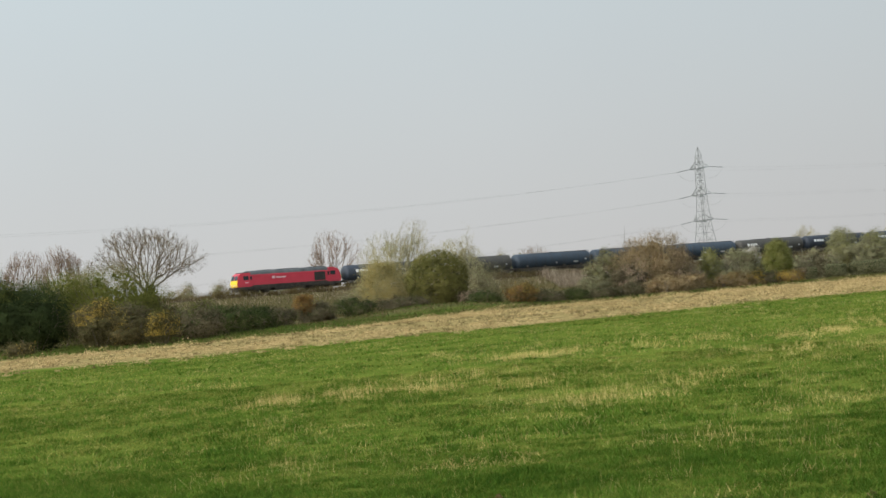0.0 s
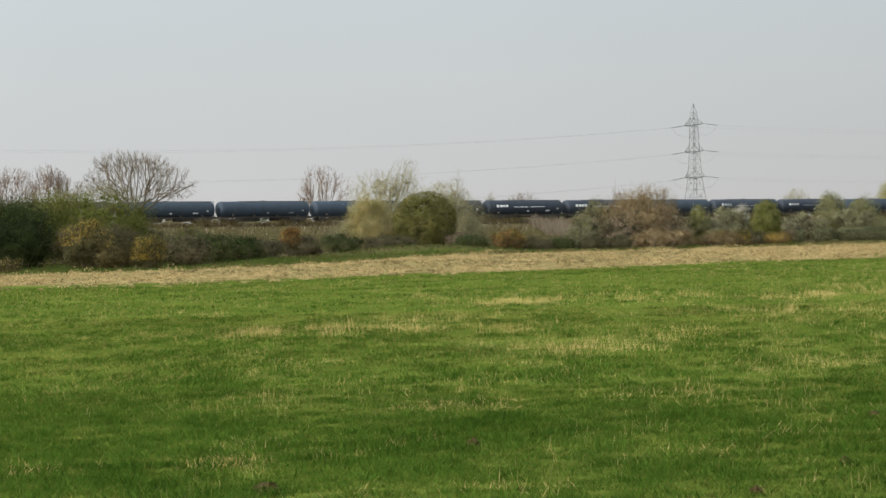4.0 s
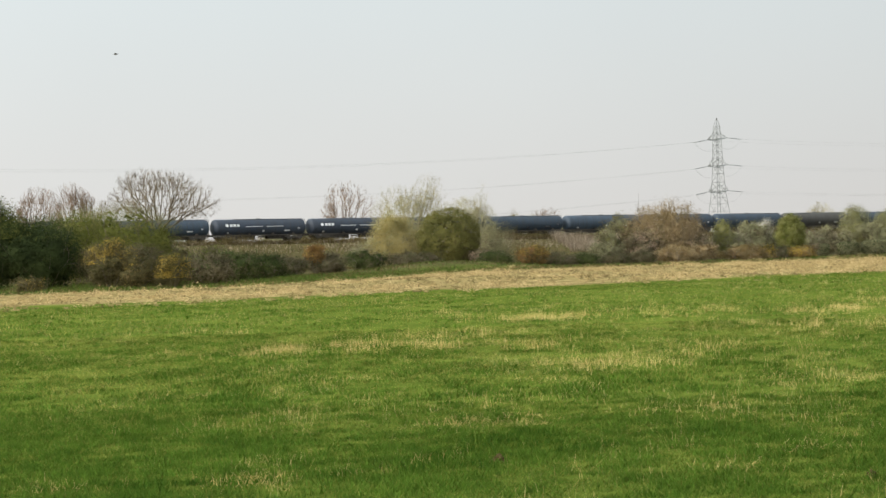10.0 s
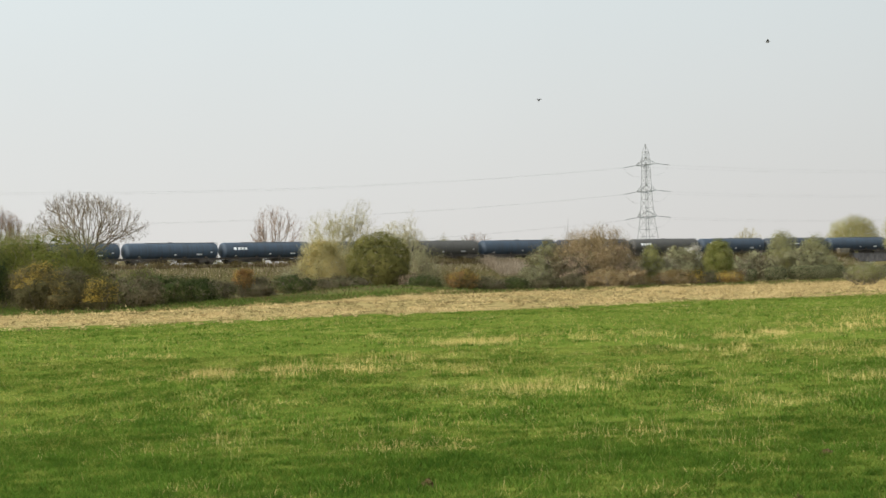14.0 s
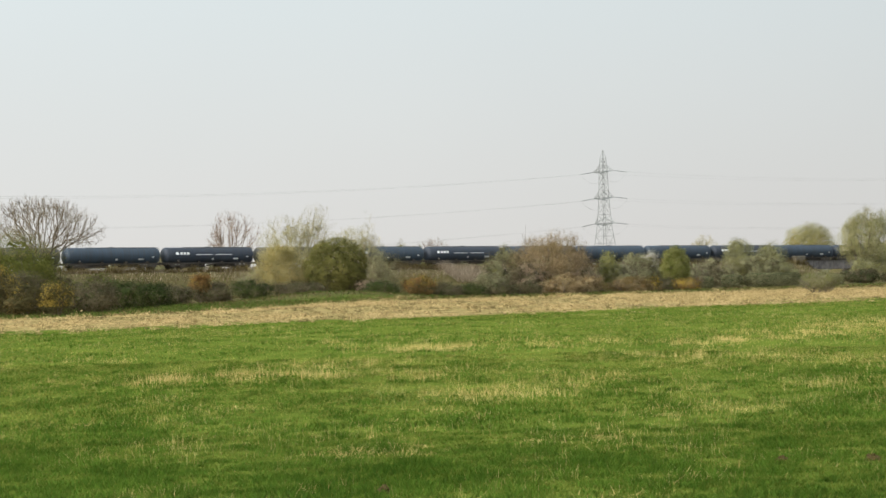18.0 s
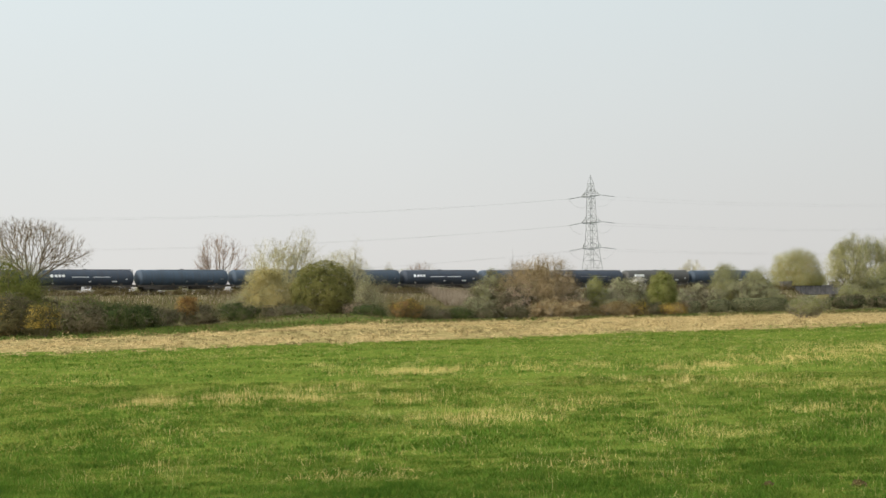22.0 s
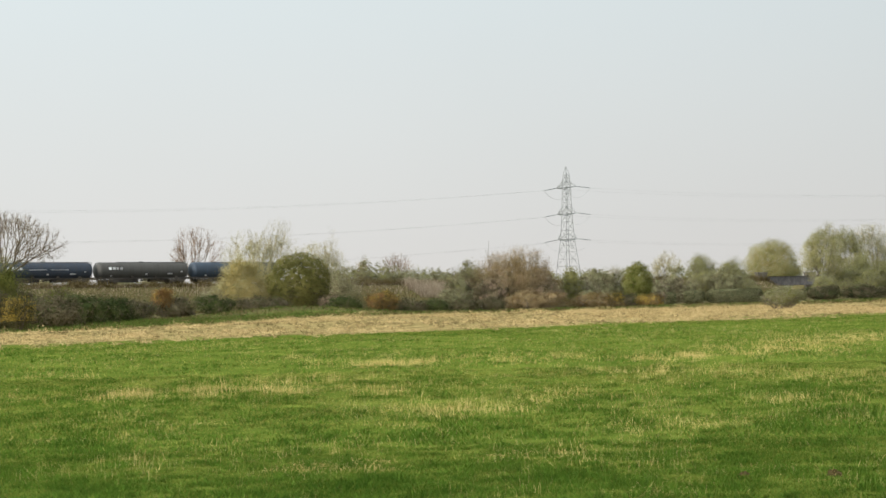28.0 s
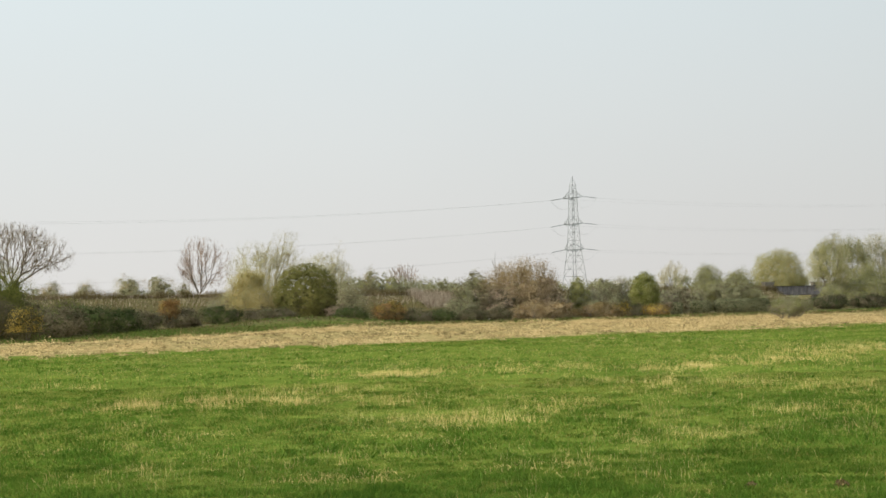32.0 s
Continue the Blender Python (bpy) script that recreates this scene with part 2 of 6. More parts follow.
def ground_material():
    m = material("meadow", (0.052, 0.085, 0.012), (0.15, 0.185, 0.032), scale=2.5, rough=1.0, bump=0.6, coarse=0.3, shine=0.0)
    nt = m.node_tree
    L = nt.links.new
    old = nt.nodes["Principled BSDF"].inputs["Base Color"].links[0].from_socket
    pos = nt.nodes.new("ShaderNodeTexCoord")
    dot = nt.nodes.new("ShaderNodeVectorMath")
    dot.operation = "DOT_PRODUCT"
    dot.inputs[1].default_value = (RAIL_DY, -RAIL_DX, 0)
    wob = nt.nodes.new("ShaderNodeTexNoise")
    wob.inputs["Scale"].default_value, wob.inputs["Detail"].default_value = 0.16, 6
    fine = nt.nodes.new("ShaderNodeTexNoise")
    fine.inputs["Scale"].default_value, fine.inputs["Detail"].default_value = 0.7, 8
    add = nt.nodes.new("ShaderNodeMath")
    add.operation = "MULTIPLY_ADD"
    add.inputs[1].default_value = 7.0
    # distance from the railway: rough grass on the bank, green headland, straw strip, pasture
    ramp = nt.nodes.new("ShaderNodeValToRGB")
    scale = nt.nodes.new("ShaderNodeMapRange")
    scale.inputs["From Min"].default_value, scale.inputs["From Max"].default_value = -334.4 + 3.5, 105.6 + 3.5
    cr = ramp.color_ramp
    cr.elements[0].position, cr.elements[0].color = 0.0, (0, 0, 0, 1)
    cr.elements[1].position, cr.elements[1].color = 0.3795, (0, 0, 0, 1)
    for p, v in ((0.3886, 1.0), (0.5705, 1.0), (0.5780, 0.0)):
        e = cr.elements.new(p)
        e.color = (v, v, v, 1)
    straw = nt.nodes.new("ShaderNodeMix")
    straw.data_type = "RGBA"
    straw.inputs["A"].default_value, straw.inputs["B"].default_value = (0.18, 0.14, 0.054, 1), (0.35, 0.265, 0.12, 1)
    mix = nt.nodes.new("ShaderNodeMix")
    mix.data_type = "RGBA"
    L(pos.outputs["Object"], dot.inputs[0])
    L(pos.outputs["Object"], wob.inputs["Vector"])
    L(pos.outputs["Object"], fine.inputs["Vector"])
    L(wob.outputs["Fac"], add.inputs[0])
    L(dot.outputs["Value"], add.inputs[2])
    L(add.outputs[0], scale.inputs["Value"])
    L(scale.outputs[0], ramp.inputs[0])
    sharp = nt.nodes.new("ShaderNodeMapRange")
    sharp.inputs["From Min"].default_value, sharp.inputs["From Max"].default_value = 0.40, 0.60
    L(fine.outputs["Fac"], sharp.inputs["Value"])
    L(sharp.outputs[0], straw.inputs["Factor"])
    L(ramp.outputs[0], mix.inputs["Factor"])
    L(old, mix.inputs["A"])
    L(straw.outputs["Result"], mix.inputs["B"])
    # rough olive and straw grass on the bank itself
    bank = nt.nodes.new("ShaderNodeValToRGB")
    bank.color_ramp.elements[0].position, bank.color_ramp.elements[0].color = 0.0, (0, 0, 0, 1)
    bank.color_ramp.elements[1].position, bank.color_ramp.elements[1].color = 0.0227, (0, 0, 0, 1)
    for p, v in ((0.0409, 1.0), (0.3591, 1.0), (0.3795, 0.0)):
        e = bank.color_ramp.elements.new(p)
        e.color = (v, v, v, 1)
    tone, over = nt.nodes.new("ShaderNodeMix"), nt.nodes.new("ShaderNodeMix")
    tone.data_type, over.data_type = "RGBA", "RGBA"
    tone.inputs["A"].default_value, tone.inputs["B"].default_value = (0.062, 0.060, 0.024, 1), (0.165, 0.130, 0.066, 1)
    L(fine.outputs["Fac"], tone.inputs["Factor"])
    L(scale.outputs[0], bank.inputs[0])
    L(bank.outputs[0], over.inputs["Factor"])
    L(mix.outputs["Result"], over.inputs["A"])
    L(tone.outputs["Result"], over.inputs["B"])
    L(over.outputs["Result"], nt.nodes["Principled BSDF"].inputs["Base Color"])
    return m


# ---------------------------------------------------------------- lie of the land
RAIL_X, RAIL_Y, RAIL_DX, RAIL_DY = -52.1, 328.0, 0.8030, 0.5960
def off_track(x, y):
    return 294.4 - (-RAIL_DY * x + RAIL_DX * y)
def along_track(x, y):
    return (x - RAIL_X) * RAIL_DX + (y - RAIL_Y) * RAIL_DY
def rail_z(s):
    return 5.0 - 0.0055 * min(max(s, -220.0), 420.0)
def step(a, b, v):
    t = min(max((v - a) / (b - a), 0.0), 1.0)
    return t * t * (3 - 2 * t)
def ground_z(x, y):
    u, s = off_track(x, y), along_track(x, y)
    near = step(400.0, 250.0, math.hypot(x, y)) * step(40.0, 90.0, math.hypot(x, y))
    z = near * 0.06 * math.sin(x * 0.21 + 1.3) * math.sin(y * 0.17)
    z += 0.95 * math.exp(-((x + 13.5) / 9.0) ** 2 - ((y - 215.0) / 16.0) ** 2)
    bank = rail_z(s) - 0.55 - 0.42 * max(abs(u) - 5.0, 0.0)
    bank = bank * (1 - step(152.6, 154.4, s) * (1 - step(171.4, 173.2, s)))
    return max(z, bank) if bank > z + 0.6 else z + 0.6 * step(-0.6, 0.6, bank - z) ** 2


# ---------------------------------------------------------------- building helpers


def fast_mesh(name, verts, faces, mats, normals=None):
    """A mesh from arrays: verts (n, 3) and faces (m, 3) or (m, 4), with smooth normals where they are given."""
    verts, faces = np.asarray(verts, np.float32), np.asarray(faces, np.int32)
    me = bpy.data.meshes.new(name)
    k = faces.shape[1]
    me.vertices.add(len(verts))
    me.vertices.foreach_set("co", verts.ravel())
    me.loops.add(faces.size)
    me.loops.foreach_set("vertex_index", faces.ravel())
    me.polygons.add(len(faces))
    me.polygons.foreach_set("loop_start", np.arange(0, faces.size, k, dtype=np.int32))
    me.update(calc_edges=True)
    for m in (mats if isinstance(mats, (list, tuple)) else [mats]):
        me.materials.append(m)
    if normals is not None:
        me.attributes.new("custom_normal", "FLOAT_VECTOR", "POINT").data.foreach_set("vector", np.asarray(normals, np.float32).ravel())
    return me


def leafy_mesh(name, cards, mat):
    return fast_mesh(name, cards[0], cards[1], mat, cards[2])


def bm_mesh(name, bm, mat, smooth=False):
    me = bpy.data.meshes.new(name)
    bm.to_mesh(me)
    bm.free()
    me.materials.append(mat)
    if smooth:
        me.shade_smooth()
    return me


def part(name, bm, mat, parent, label="", smooth=False):
    """Links a bmesh (or a finished mesh) as one mesh object under a thing or a part."""
    me = bm if isinstance(bm, bpy.types.Mesh) else bm_mesh(name, bm, mat, smooth)
    ob = new(name, me)
    ob.parent = parent
    return tagged(ob, label)


def thing(name, at, label, category, group="", kind="", rz=0.0):
    ob = new(name)
    ob.matrix_basis = pose(*at, 0, 0, rz)
    return tagged(ob, label, category, group, kind)


def box(bm, lo, hi, bevel=0.0):
    lo, hi = Vector(lo), Vector(hi)
    made = bmesh.ops.create_cube(bm, size=1.0, matrix=Matrix.LocRotScale((lo + hi) / 2, None, hi - lo))
    if bevel:
        es = list({e for v in made["verts"] for e in v.link_edges})
        bmesh.ops.bevel(bm, geom=es, offset=bevel, segments=2, affect="EDGES")
    return bm


def box_bm(lo, hi, bevel=0.0):
    return box(bmesh.new(), lo, hi, bevel)


def rod_bm(a, b, r0, r1=None, n=8, bm=None):
    bm = bm or bmesh.new()
    a, b = Vector(a), Vector(b)
    q = (b - a).to_track_quat("Z", "Y")
    bmesh.ops.create_cone(bm, cap_ends=True, segments=n, radius1=r0, radius2=r0 if r1 is None else r1, depth=(b - a).length,
                          matrix=Matrix.LocRotScale((a + b) / 2, q, None))
    return bm


def lathe_x(profile, n=24):
    """A solid turned round the x axis: profile of (x, radius)."""
    bm = bmesh.new()
    rings = []
    for x, r in profile:
        rings.append([bm.verts.new((x, r * math.cos(2 * math.pi * i / n), r * math.sin(2 * math.pi * i / n))) for i in range(n)])
    for a, b in zip(rings, rings[1:]):
        for i in range(n):
            bm.faces.new((a[i], a[(i + 1) % n], b[(i + 1) % n], b[i]))
    bm.faces.new(rings[0][::-1])
    bm.faces.new(rings[-1])
    bmesh.ops.recalc_face_normals(bm, faces=bm.faces)
    return bm


def extrude_x(outline, x0, x1, outline1=None):
    """A prism along x from an outline of (y, z)."""
    bm = bmesh.new()
    a = [bm.verts.new((x0, y, z)) for y, z in outline]
    b = [bm.verts.new((x1, y, z)) for y, z in (outline1 or outline)]
    n = len(a)
    for i in range(n):
        bm.faces.new((a[i], a[(i + 1) % n], b[(i + 1) % n], b[i]))
    bm.faces.new(a[::-1])
    bm.faces.new(b)
    bmesh.ops.recalc_face_normals(bm, faces=bm.faces)
    return bm


def unit(v):
    return v / (np.linalg.norm(v, axis=1, keepdims=True) + 1e-9)


def tubes(p0, p1, r0, r1, n=4):
    """Tapered sticks from p0 to p1."""
    d = unit(p1 - p0)
    ref = np.where(np.abs(d[:, 2:3]) > 0.9, [[1.0, 0, 0]], [[0, 0, 1.0]])
    a = unit(np.cross(d, ref))
    b = np.cross(d, a)
    vs = []
    for p, r in ((p0, r0), (p1, r1)):
        for i in range(n):
            w = 2 * math.pi * i / n
            vs.append(p + (a * math.cos(w) + b * math.sin(w)) * r[:, None])
    m = len(p0)
    verts = np.stack(vs, 1).reshape(-1, 3)
    base = (np.arange(m) * 2 * n)[:, None]
    faces = np.concatenate([base + np.array([[i, (i + 1) % n, n + (i + 1) % n, n + i]]) for i in range(n if n > 2 else 1)])
    return verts, faces


def grow(rng, start, dirs, lens, rads, kids, ratio=0.62, angle=0.7, up=0.05, segs=4, wob=0.16, thin=0.012):
    """Branches upon branches: arrays of sticks (start, end, radii, level), and the points along the last ones."""
    sticks, tips = [], None
    for lv in range(len(kids) + 1):
        n = segs if lv < len(kids) else 2
        pos, d = start.copy(), unit(dirs)
        pts, ds = [pos], [d]
        for i in range(n):
            d = unit(d + rng.normal(0, wob, d.shape) + np.array([[0, 0, up]]))
            nxt = pos + d * (lens / n)[:, None]
            sticks.append((pos, nxt, np.maximum(rads * (1 - 0.7 * i / n), thin), np.maximum(rads * (1 - 0.7 * (i + 1) / n), thin), np.full(len(pos), lv)))
            pos = nxt
            pts.append(pos)
            ds.append(d)
        pts, ds = np.stack(pts, 1), np.stack(ds, 1)
        tips = pts[:, 1:].reshape(-1, 3)
        if lv == len(kids):
            break
        k, m = kids[lv], len(start)
        i = np.repeat(np.arange(m), k)
        at = rng.uniform(0.3, 1.0, m * k) * n
        at[::k] = n - 0.01
        j = np.minimum(at.astype(int), n - 1)
        f = (at - j)[:, None]
        start = pts[i, j] * (1 - f) + pts[i, j + 1] * f
        side = unit(np.cross(ds[i, j + 1], rng.normal(0, 1, (m * k, 3))))
        ang = angle * rng.uniform(0.6, 1.3, m * k)[:, None]
        dirs = ds[i, j + 1] * np.cos(ang) + side * np.sin(ang)
        lens = lens[i] * ratio * (1.2 - 0.5 * at / n) * rng.uniform(0.75, 1.2, m * k)
        rads = rads[i] * (1 - 0.7 * at / n) * 0.66
    return [np.concatenate(x) for x in zip(*sticks)], tips


def fit_size(sticks, tips, width, height):
    """Scales a plant to its width and height, keeping the stems' thickness."""
    lo, hi = np.percentile(tips, 3, axis=0), np.percentile(tips, 97.5, axis=0)
    s = np.array([width / (hi[0] - lo[0]), width / (hi[1] - lo[1]), height / hi[2]])
    c = np.array([(hi[0] + lo[0]) / 2, (hi[1] + lo[1]) / 2, 0])
    w = np.clip(sticks[0][:, 2:3] / hi[2] * 2, 0, 1), np.clip(sticks[1][:, 2:3] / hi[2] * 2, 0, 1)
    return [(sticks[0] - c * w[0]) * s, (sticks[1] - c * w[1]) * s, *sticks[2:]], (tips - c) * s


def leaf_cards(rng, centres, size, slim=0.55, upright=0.0, out=None):
    """One small leaf or twiglet at each centre, facing roughly the way given by out: corners, faces, normals."""
    n = len(centres)
    out = unit(out)
    face = unit(out + rng.normal(0, 0.45, (n, 3)))
    a = unit(rng.normal(0, 1, (n, 3)) + np.array([[0, 0, upright]]))
    b = unit(np.cross(face, a))
    a = np.cross(b, face)
    s = (size * rng.uniform(0.6, 1.4, n))[:, None]
    v = np.stack([centres - a * s - b * s * slim, centres + a * s, centres - a * s + b * s * slim], 1).reshape(-1, 3)
    return v, np.arange(3 * n).reshape(n, 3), np.repeat(unit(out * 1.6 + face), 3, 0)


def clumped(rng, n, lumps, clump=0.35, per=22, hollow=0.55, ragged=1.0):
    """Points for leaves in clumps over the outer part of several rounded masses: rows of centre and radii."""
    lumps = np.array(lumps, float)
    vol = (lumps[:, 3] * lumps[:, 4] * lumps[:, 5]) ** 0.67
    k = max(n // per, 8)
    which = rng.choice(len(lumps), k, p=vol / vol.sum())
    way = unit(rng.normal(0, 1, (k, 3)))
    r = 1 - hollow * rng.random(k) ** 1.6
    r *= 1 + ragged * (0.10 * np.sin(way[:, 0] * 5 + way[:, 2] * 7 + which) + rng.normal(0, 0.05, k))
    cent = lumps[which, :3] + way * r[:, None] * lumps[which, 3:]
    pts = np.repeat(cent, per, 0) + np.clip(rng.normal(0, 1, (k * per, 3)), -1.5, 1.5) * clump * np.array([[1, 1, 0.75]]) * np.repeat(rng.uniform(0.5, 1.3, (k, 1)), per, 0)
    out = np.repeat(way + np.array([[0, 0, 0.35]]), per, 0) + 0.35 * unit(pts - pts.mean(0))
    up = pts[:, 2] > 0.03
    return pts[up], out[up]


def lumps_for(rng, width, height, count, base=0.0, depth=None):
    """One broad mass with smaller ones bulging from it, the lowest ones down to the ground."""
    depth = depth or width
    tall = height - base
    rows = [(0, 0, base + tall * 0.46, width * 0.41, depth * 0.41, tall * 0.48)]
    for i in range(count - 1):
        a = 2 * math.pi * (i * 0.618 + 0.25 * rng.random())
        f = (i + rng.uniform(0.1, 0.9)) / max(count - 1, 1)
        rx = width * rng.uniform(0.13, 0.24)
        rz = tall * rng.uniform(0.13, 0.24)
        zc = base + tall * (0.08 + 0.80 * f)
        reach = math.sqrt(max(1 - max(2 * f - 1, 0) ** 2.0, 0.05)) * rng.uniform(0.82, 1.05)
        rows.append((math.cos(a) * max(width / 2 - rx, 0) * reach, math.sin(a) * max(depth / 2 - rx, 0) * reach, min(zc, height - rz), rx, rx * depth / width, rz))
    return rows


def bush(name, x, y, w, h, label, mats, leaves=5000, size=0.13, lumps=8, base=0.0, depth=None, seed=1, stems=7, category="bush", group="", clump=0.33, hollow=0.55, slim=0.55, upright=0.0, ragged=1.0, core=1.0):
    """A shrub: thin stems from the ground, and a crown of clumped small leaves, in one or two kinds of leaf."""
    rng = np.random.default_rng(seed)
    t = thing(name, (x, y, ground_z(x, y) - 0.05), label, category, group)
    if stems:
        a = rng.uniform(0, 2 * math.pi, stems)
        d = np.stack([np.cos(a) * 0.55, np.sin(a) * 0.55, np.ones(stems)], 1)
        st = np.stack([np.cos(a), np.sin(a), 0 * a], 1) * w * 0.06
        sticks, tips = grow(rng, st, d, np.full(stems, h * 0.5), np.full(stems, 0.045), (3, 2), up=0.1, thin=0.013)
        sticks, tips = fit_size(sticks, tips, w * 0.68, h * 0.80)
        tagged(part("branchwork", fast_mesh("branchwork", *tubes(*sticks[:4], n=3), M_BARK), None, t), kind="stuff")
    rows = lumps_for(rng, w, h, lumps, base, depth)
    mats = mats if isinstance(mats, list) else [(mats, 1.0)]
    names = ("crown", "new_growth", "bloom")
    for i, (m, share, *zone) in enumerate(mats):
        pts, out = clumped(rng, int(leaves * share * 2.0), rows, clump, hollow=hollow, ragged=ragged)
        if zone:
            lo, hi = zone
            band = (pts[:, 2] > lo * h) & (pts[:, 2] < hi * h)
            pts, out = pts[band], out[band]
        cards = leaf_cards(rng, pts, size * 0.84, slim, upright, out)
        if i == 0 and core:
            # larger shaded leaves within, so that the crown does not let the light through
            inner = np.array(rows) * np.array([[1, 1, 1, 0.76, 0.76, 0.78]])
            deep, way = clumped(rng, int(core * w * h * 34), inner, clump * 0.7, hollow=0.4, ragged=0.3)
            more = leaf_cards(rng, deep, 0.2, 0.6, 0.0, way)
            cards = [np.concatenate([a, b]) for a, b in zip(cards, more)]
            cards[1] = np.arange(len(cards[0])).reshape(-1, 3)
        tagged(part(names[i], leafy_mesh(names[i], cards, m), None, t), kind="stuff")
    return t


def clipped_hedge(x0, x1, y, h, depth, seed):
    """A trimmed hedge: a dense skin of small leaves over a rounded block, with shaded leaves and stems within."""
    rng = np.random.default_rng(seed)
    w = x1 - x0
    t = thing("clipped_hedge", ((x0 + x1) / 2, y, ground_z((x0 + x1) / 2, y) - 0.05), "low clipped dark green hedge along the field", "hedge", "clipped hedges")
    n = int(w * 2200)
    d = unit(rng.normal(0, 1, (n, 3)))
    k = (np.abs(d) ** 7).sum(1) ** (-1 / 7)
    dip = 1 - 0.10 * patchy(d[:, 0] * k * w / 2 + 50 + seed, d[:, 2] * k * 2 + d[:, 1] * 3 + 50, 1.1, seed) - 0.25 * rng.random(n) ** 3
    pts = d * (k * dip)[:, None] * np.array([[w / 2, depth / 2, h / 2]]) + np.array([[0, 0, h / 2 + 0.05]])
    grow_out = rng.random(n) < 0.03
    pts[grow_out, 2] += rng.uniform(0, 0.16, grow_out.sum())
    for called, sel, mat in (("crown", np.arange(n) % 5 < 2, M_HAWTHORN), ("new_growth", np.arange(n) % 5 > 1, M_DULL)):
        tagged(part(called, leafy_mesh(called, leaf_cards(rng, pts[sel], 0.065, out=d[sel]), mat), None, t), kind="stuff")
    m = int(w * 7)
    foot = np.stack([rng.uniform(-0.46, 0.46, m) * w, rng.uniform(-0.3, 0.3, m) * depth, np.zeros(m)], 1)
    tops = foot + np.stack([rng.normal(0, 0.12, m), rng.normal(0, 0.12, m), h * rng.uniform(0.6, 0.9, m)], 1)
    tagged(part("branchwork", fast_mesh("branchwork", *tubes(foot, tops, np.full(m, 0.02), np.full(m, 0.008), n=3), M_BARK), None, t), kind="stuff")


def branch_net(rng, root, tips, stems=2, early=0.24, late=0.42, wob=0.07):
    """Boughs that part again and again until each one ends in a tip: arrays of start, middle, end and number of tips borne."""
    rows = []
    stack = [(np.array(root, float), np.array([0, 0, 1.0]), np.arange(len(tips)), 0)]
    while stack:
        p, d, idx, lv = stack.pop()
        pts = tips[idx]
        if len(idx) == 1:
            end = pts[0]
        else:
            f = 0.05 if lv < stems else early + (late - early) * min((lv - stems) / 5, 1)
            end = p + (pts.mean(0) - p) * f * rng.uniform(0.8, 1.2)
        ln = np.linalg.norm(end - p) + 1e-6
        mid = (p + end) / 2 + (d - (end - p) / ln) * ln * 0.24 + rng.normal(0, wob, 3) * ln
        rows.append((p, mid, end, len(idx)))
        if len(idx) > 1:
            v = unit(pts - end)
            v = v - v.mean(0)
            axis = np.linalg.eigh(v.T @ v)[1][:, 2]
            order = np.argsort(v @ axis)
            cut = min(max(int(len(idx) * rng.uniform(0.34, 0.66)), 1), len(idx) - 1)
            way = (end - mid) / (np.linalg.norm(end - mid) + 1e-6)
            stack += [(end, way, idx[order[:cut]], lv + 1), (end, way, idx[order[cut:]], lv + 1)]
    return [np.array(c) for c in zip(*rows)]


def crown_points(rng, n, crowns, shell=0.55):
    """Tips spread through one or more domes, most of them in the outer part: rows of offset, width, height and underside."""
    size = np.array([w * w * (h - low) for dx, w, h, low in crowns]) ** 0.75
    out = []
    for (dx, w, h, low), share in zip(crowns, size / size.sum()):
        m = max(int(n * share), 4)
        d = unit(rng.normal(0, 1, (m, 3)) + np.array([[0, 0, 0.35]]))
        r = 1.06 - shell * rng.random(m) ** 1.8
        for _ in range(7):
            r *= 1 - 0.10 * (1 + np.tanh(5 * (d @ unit(rng.normal(0, 1, (1, 3)))[0] - 0.75)))
        zc = low + (h - low) * 0.40
        out.append(np.stack([dx + d[:, 0] * r * w / 2, d[:, 1] * r * w / 2, zc + d[:, 2] * r * np.where(d[:, 2] > 0, h - zc, zc - low)], 1))
    return np.concatenate(out)


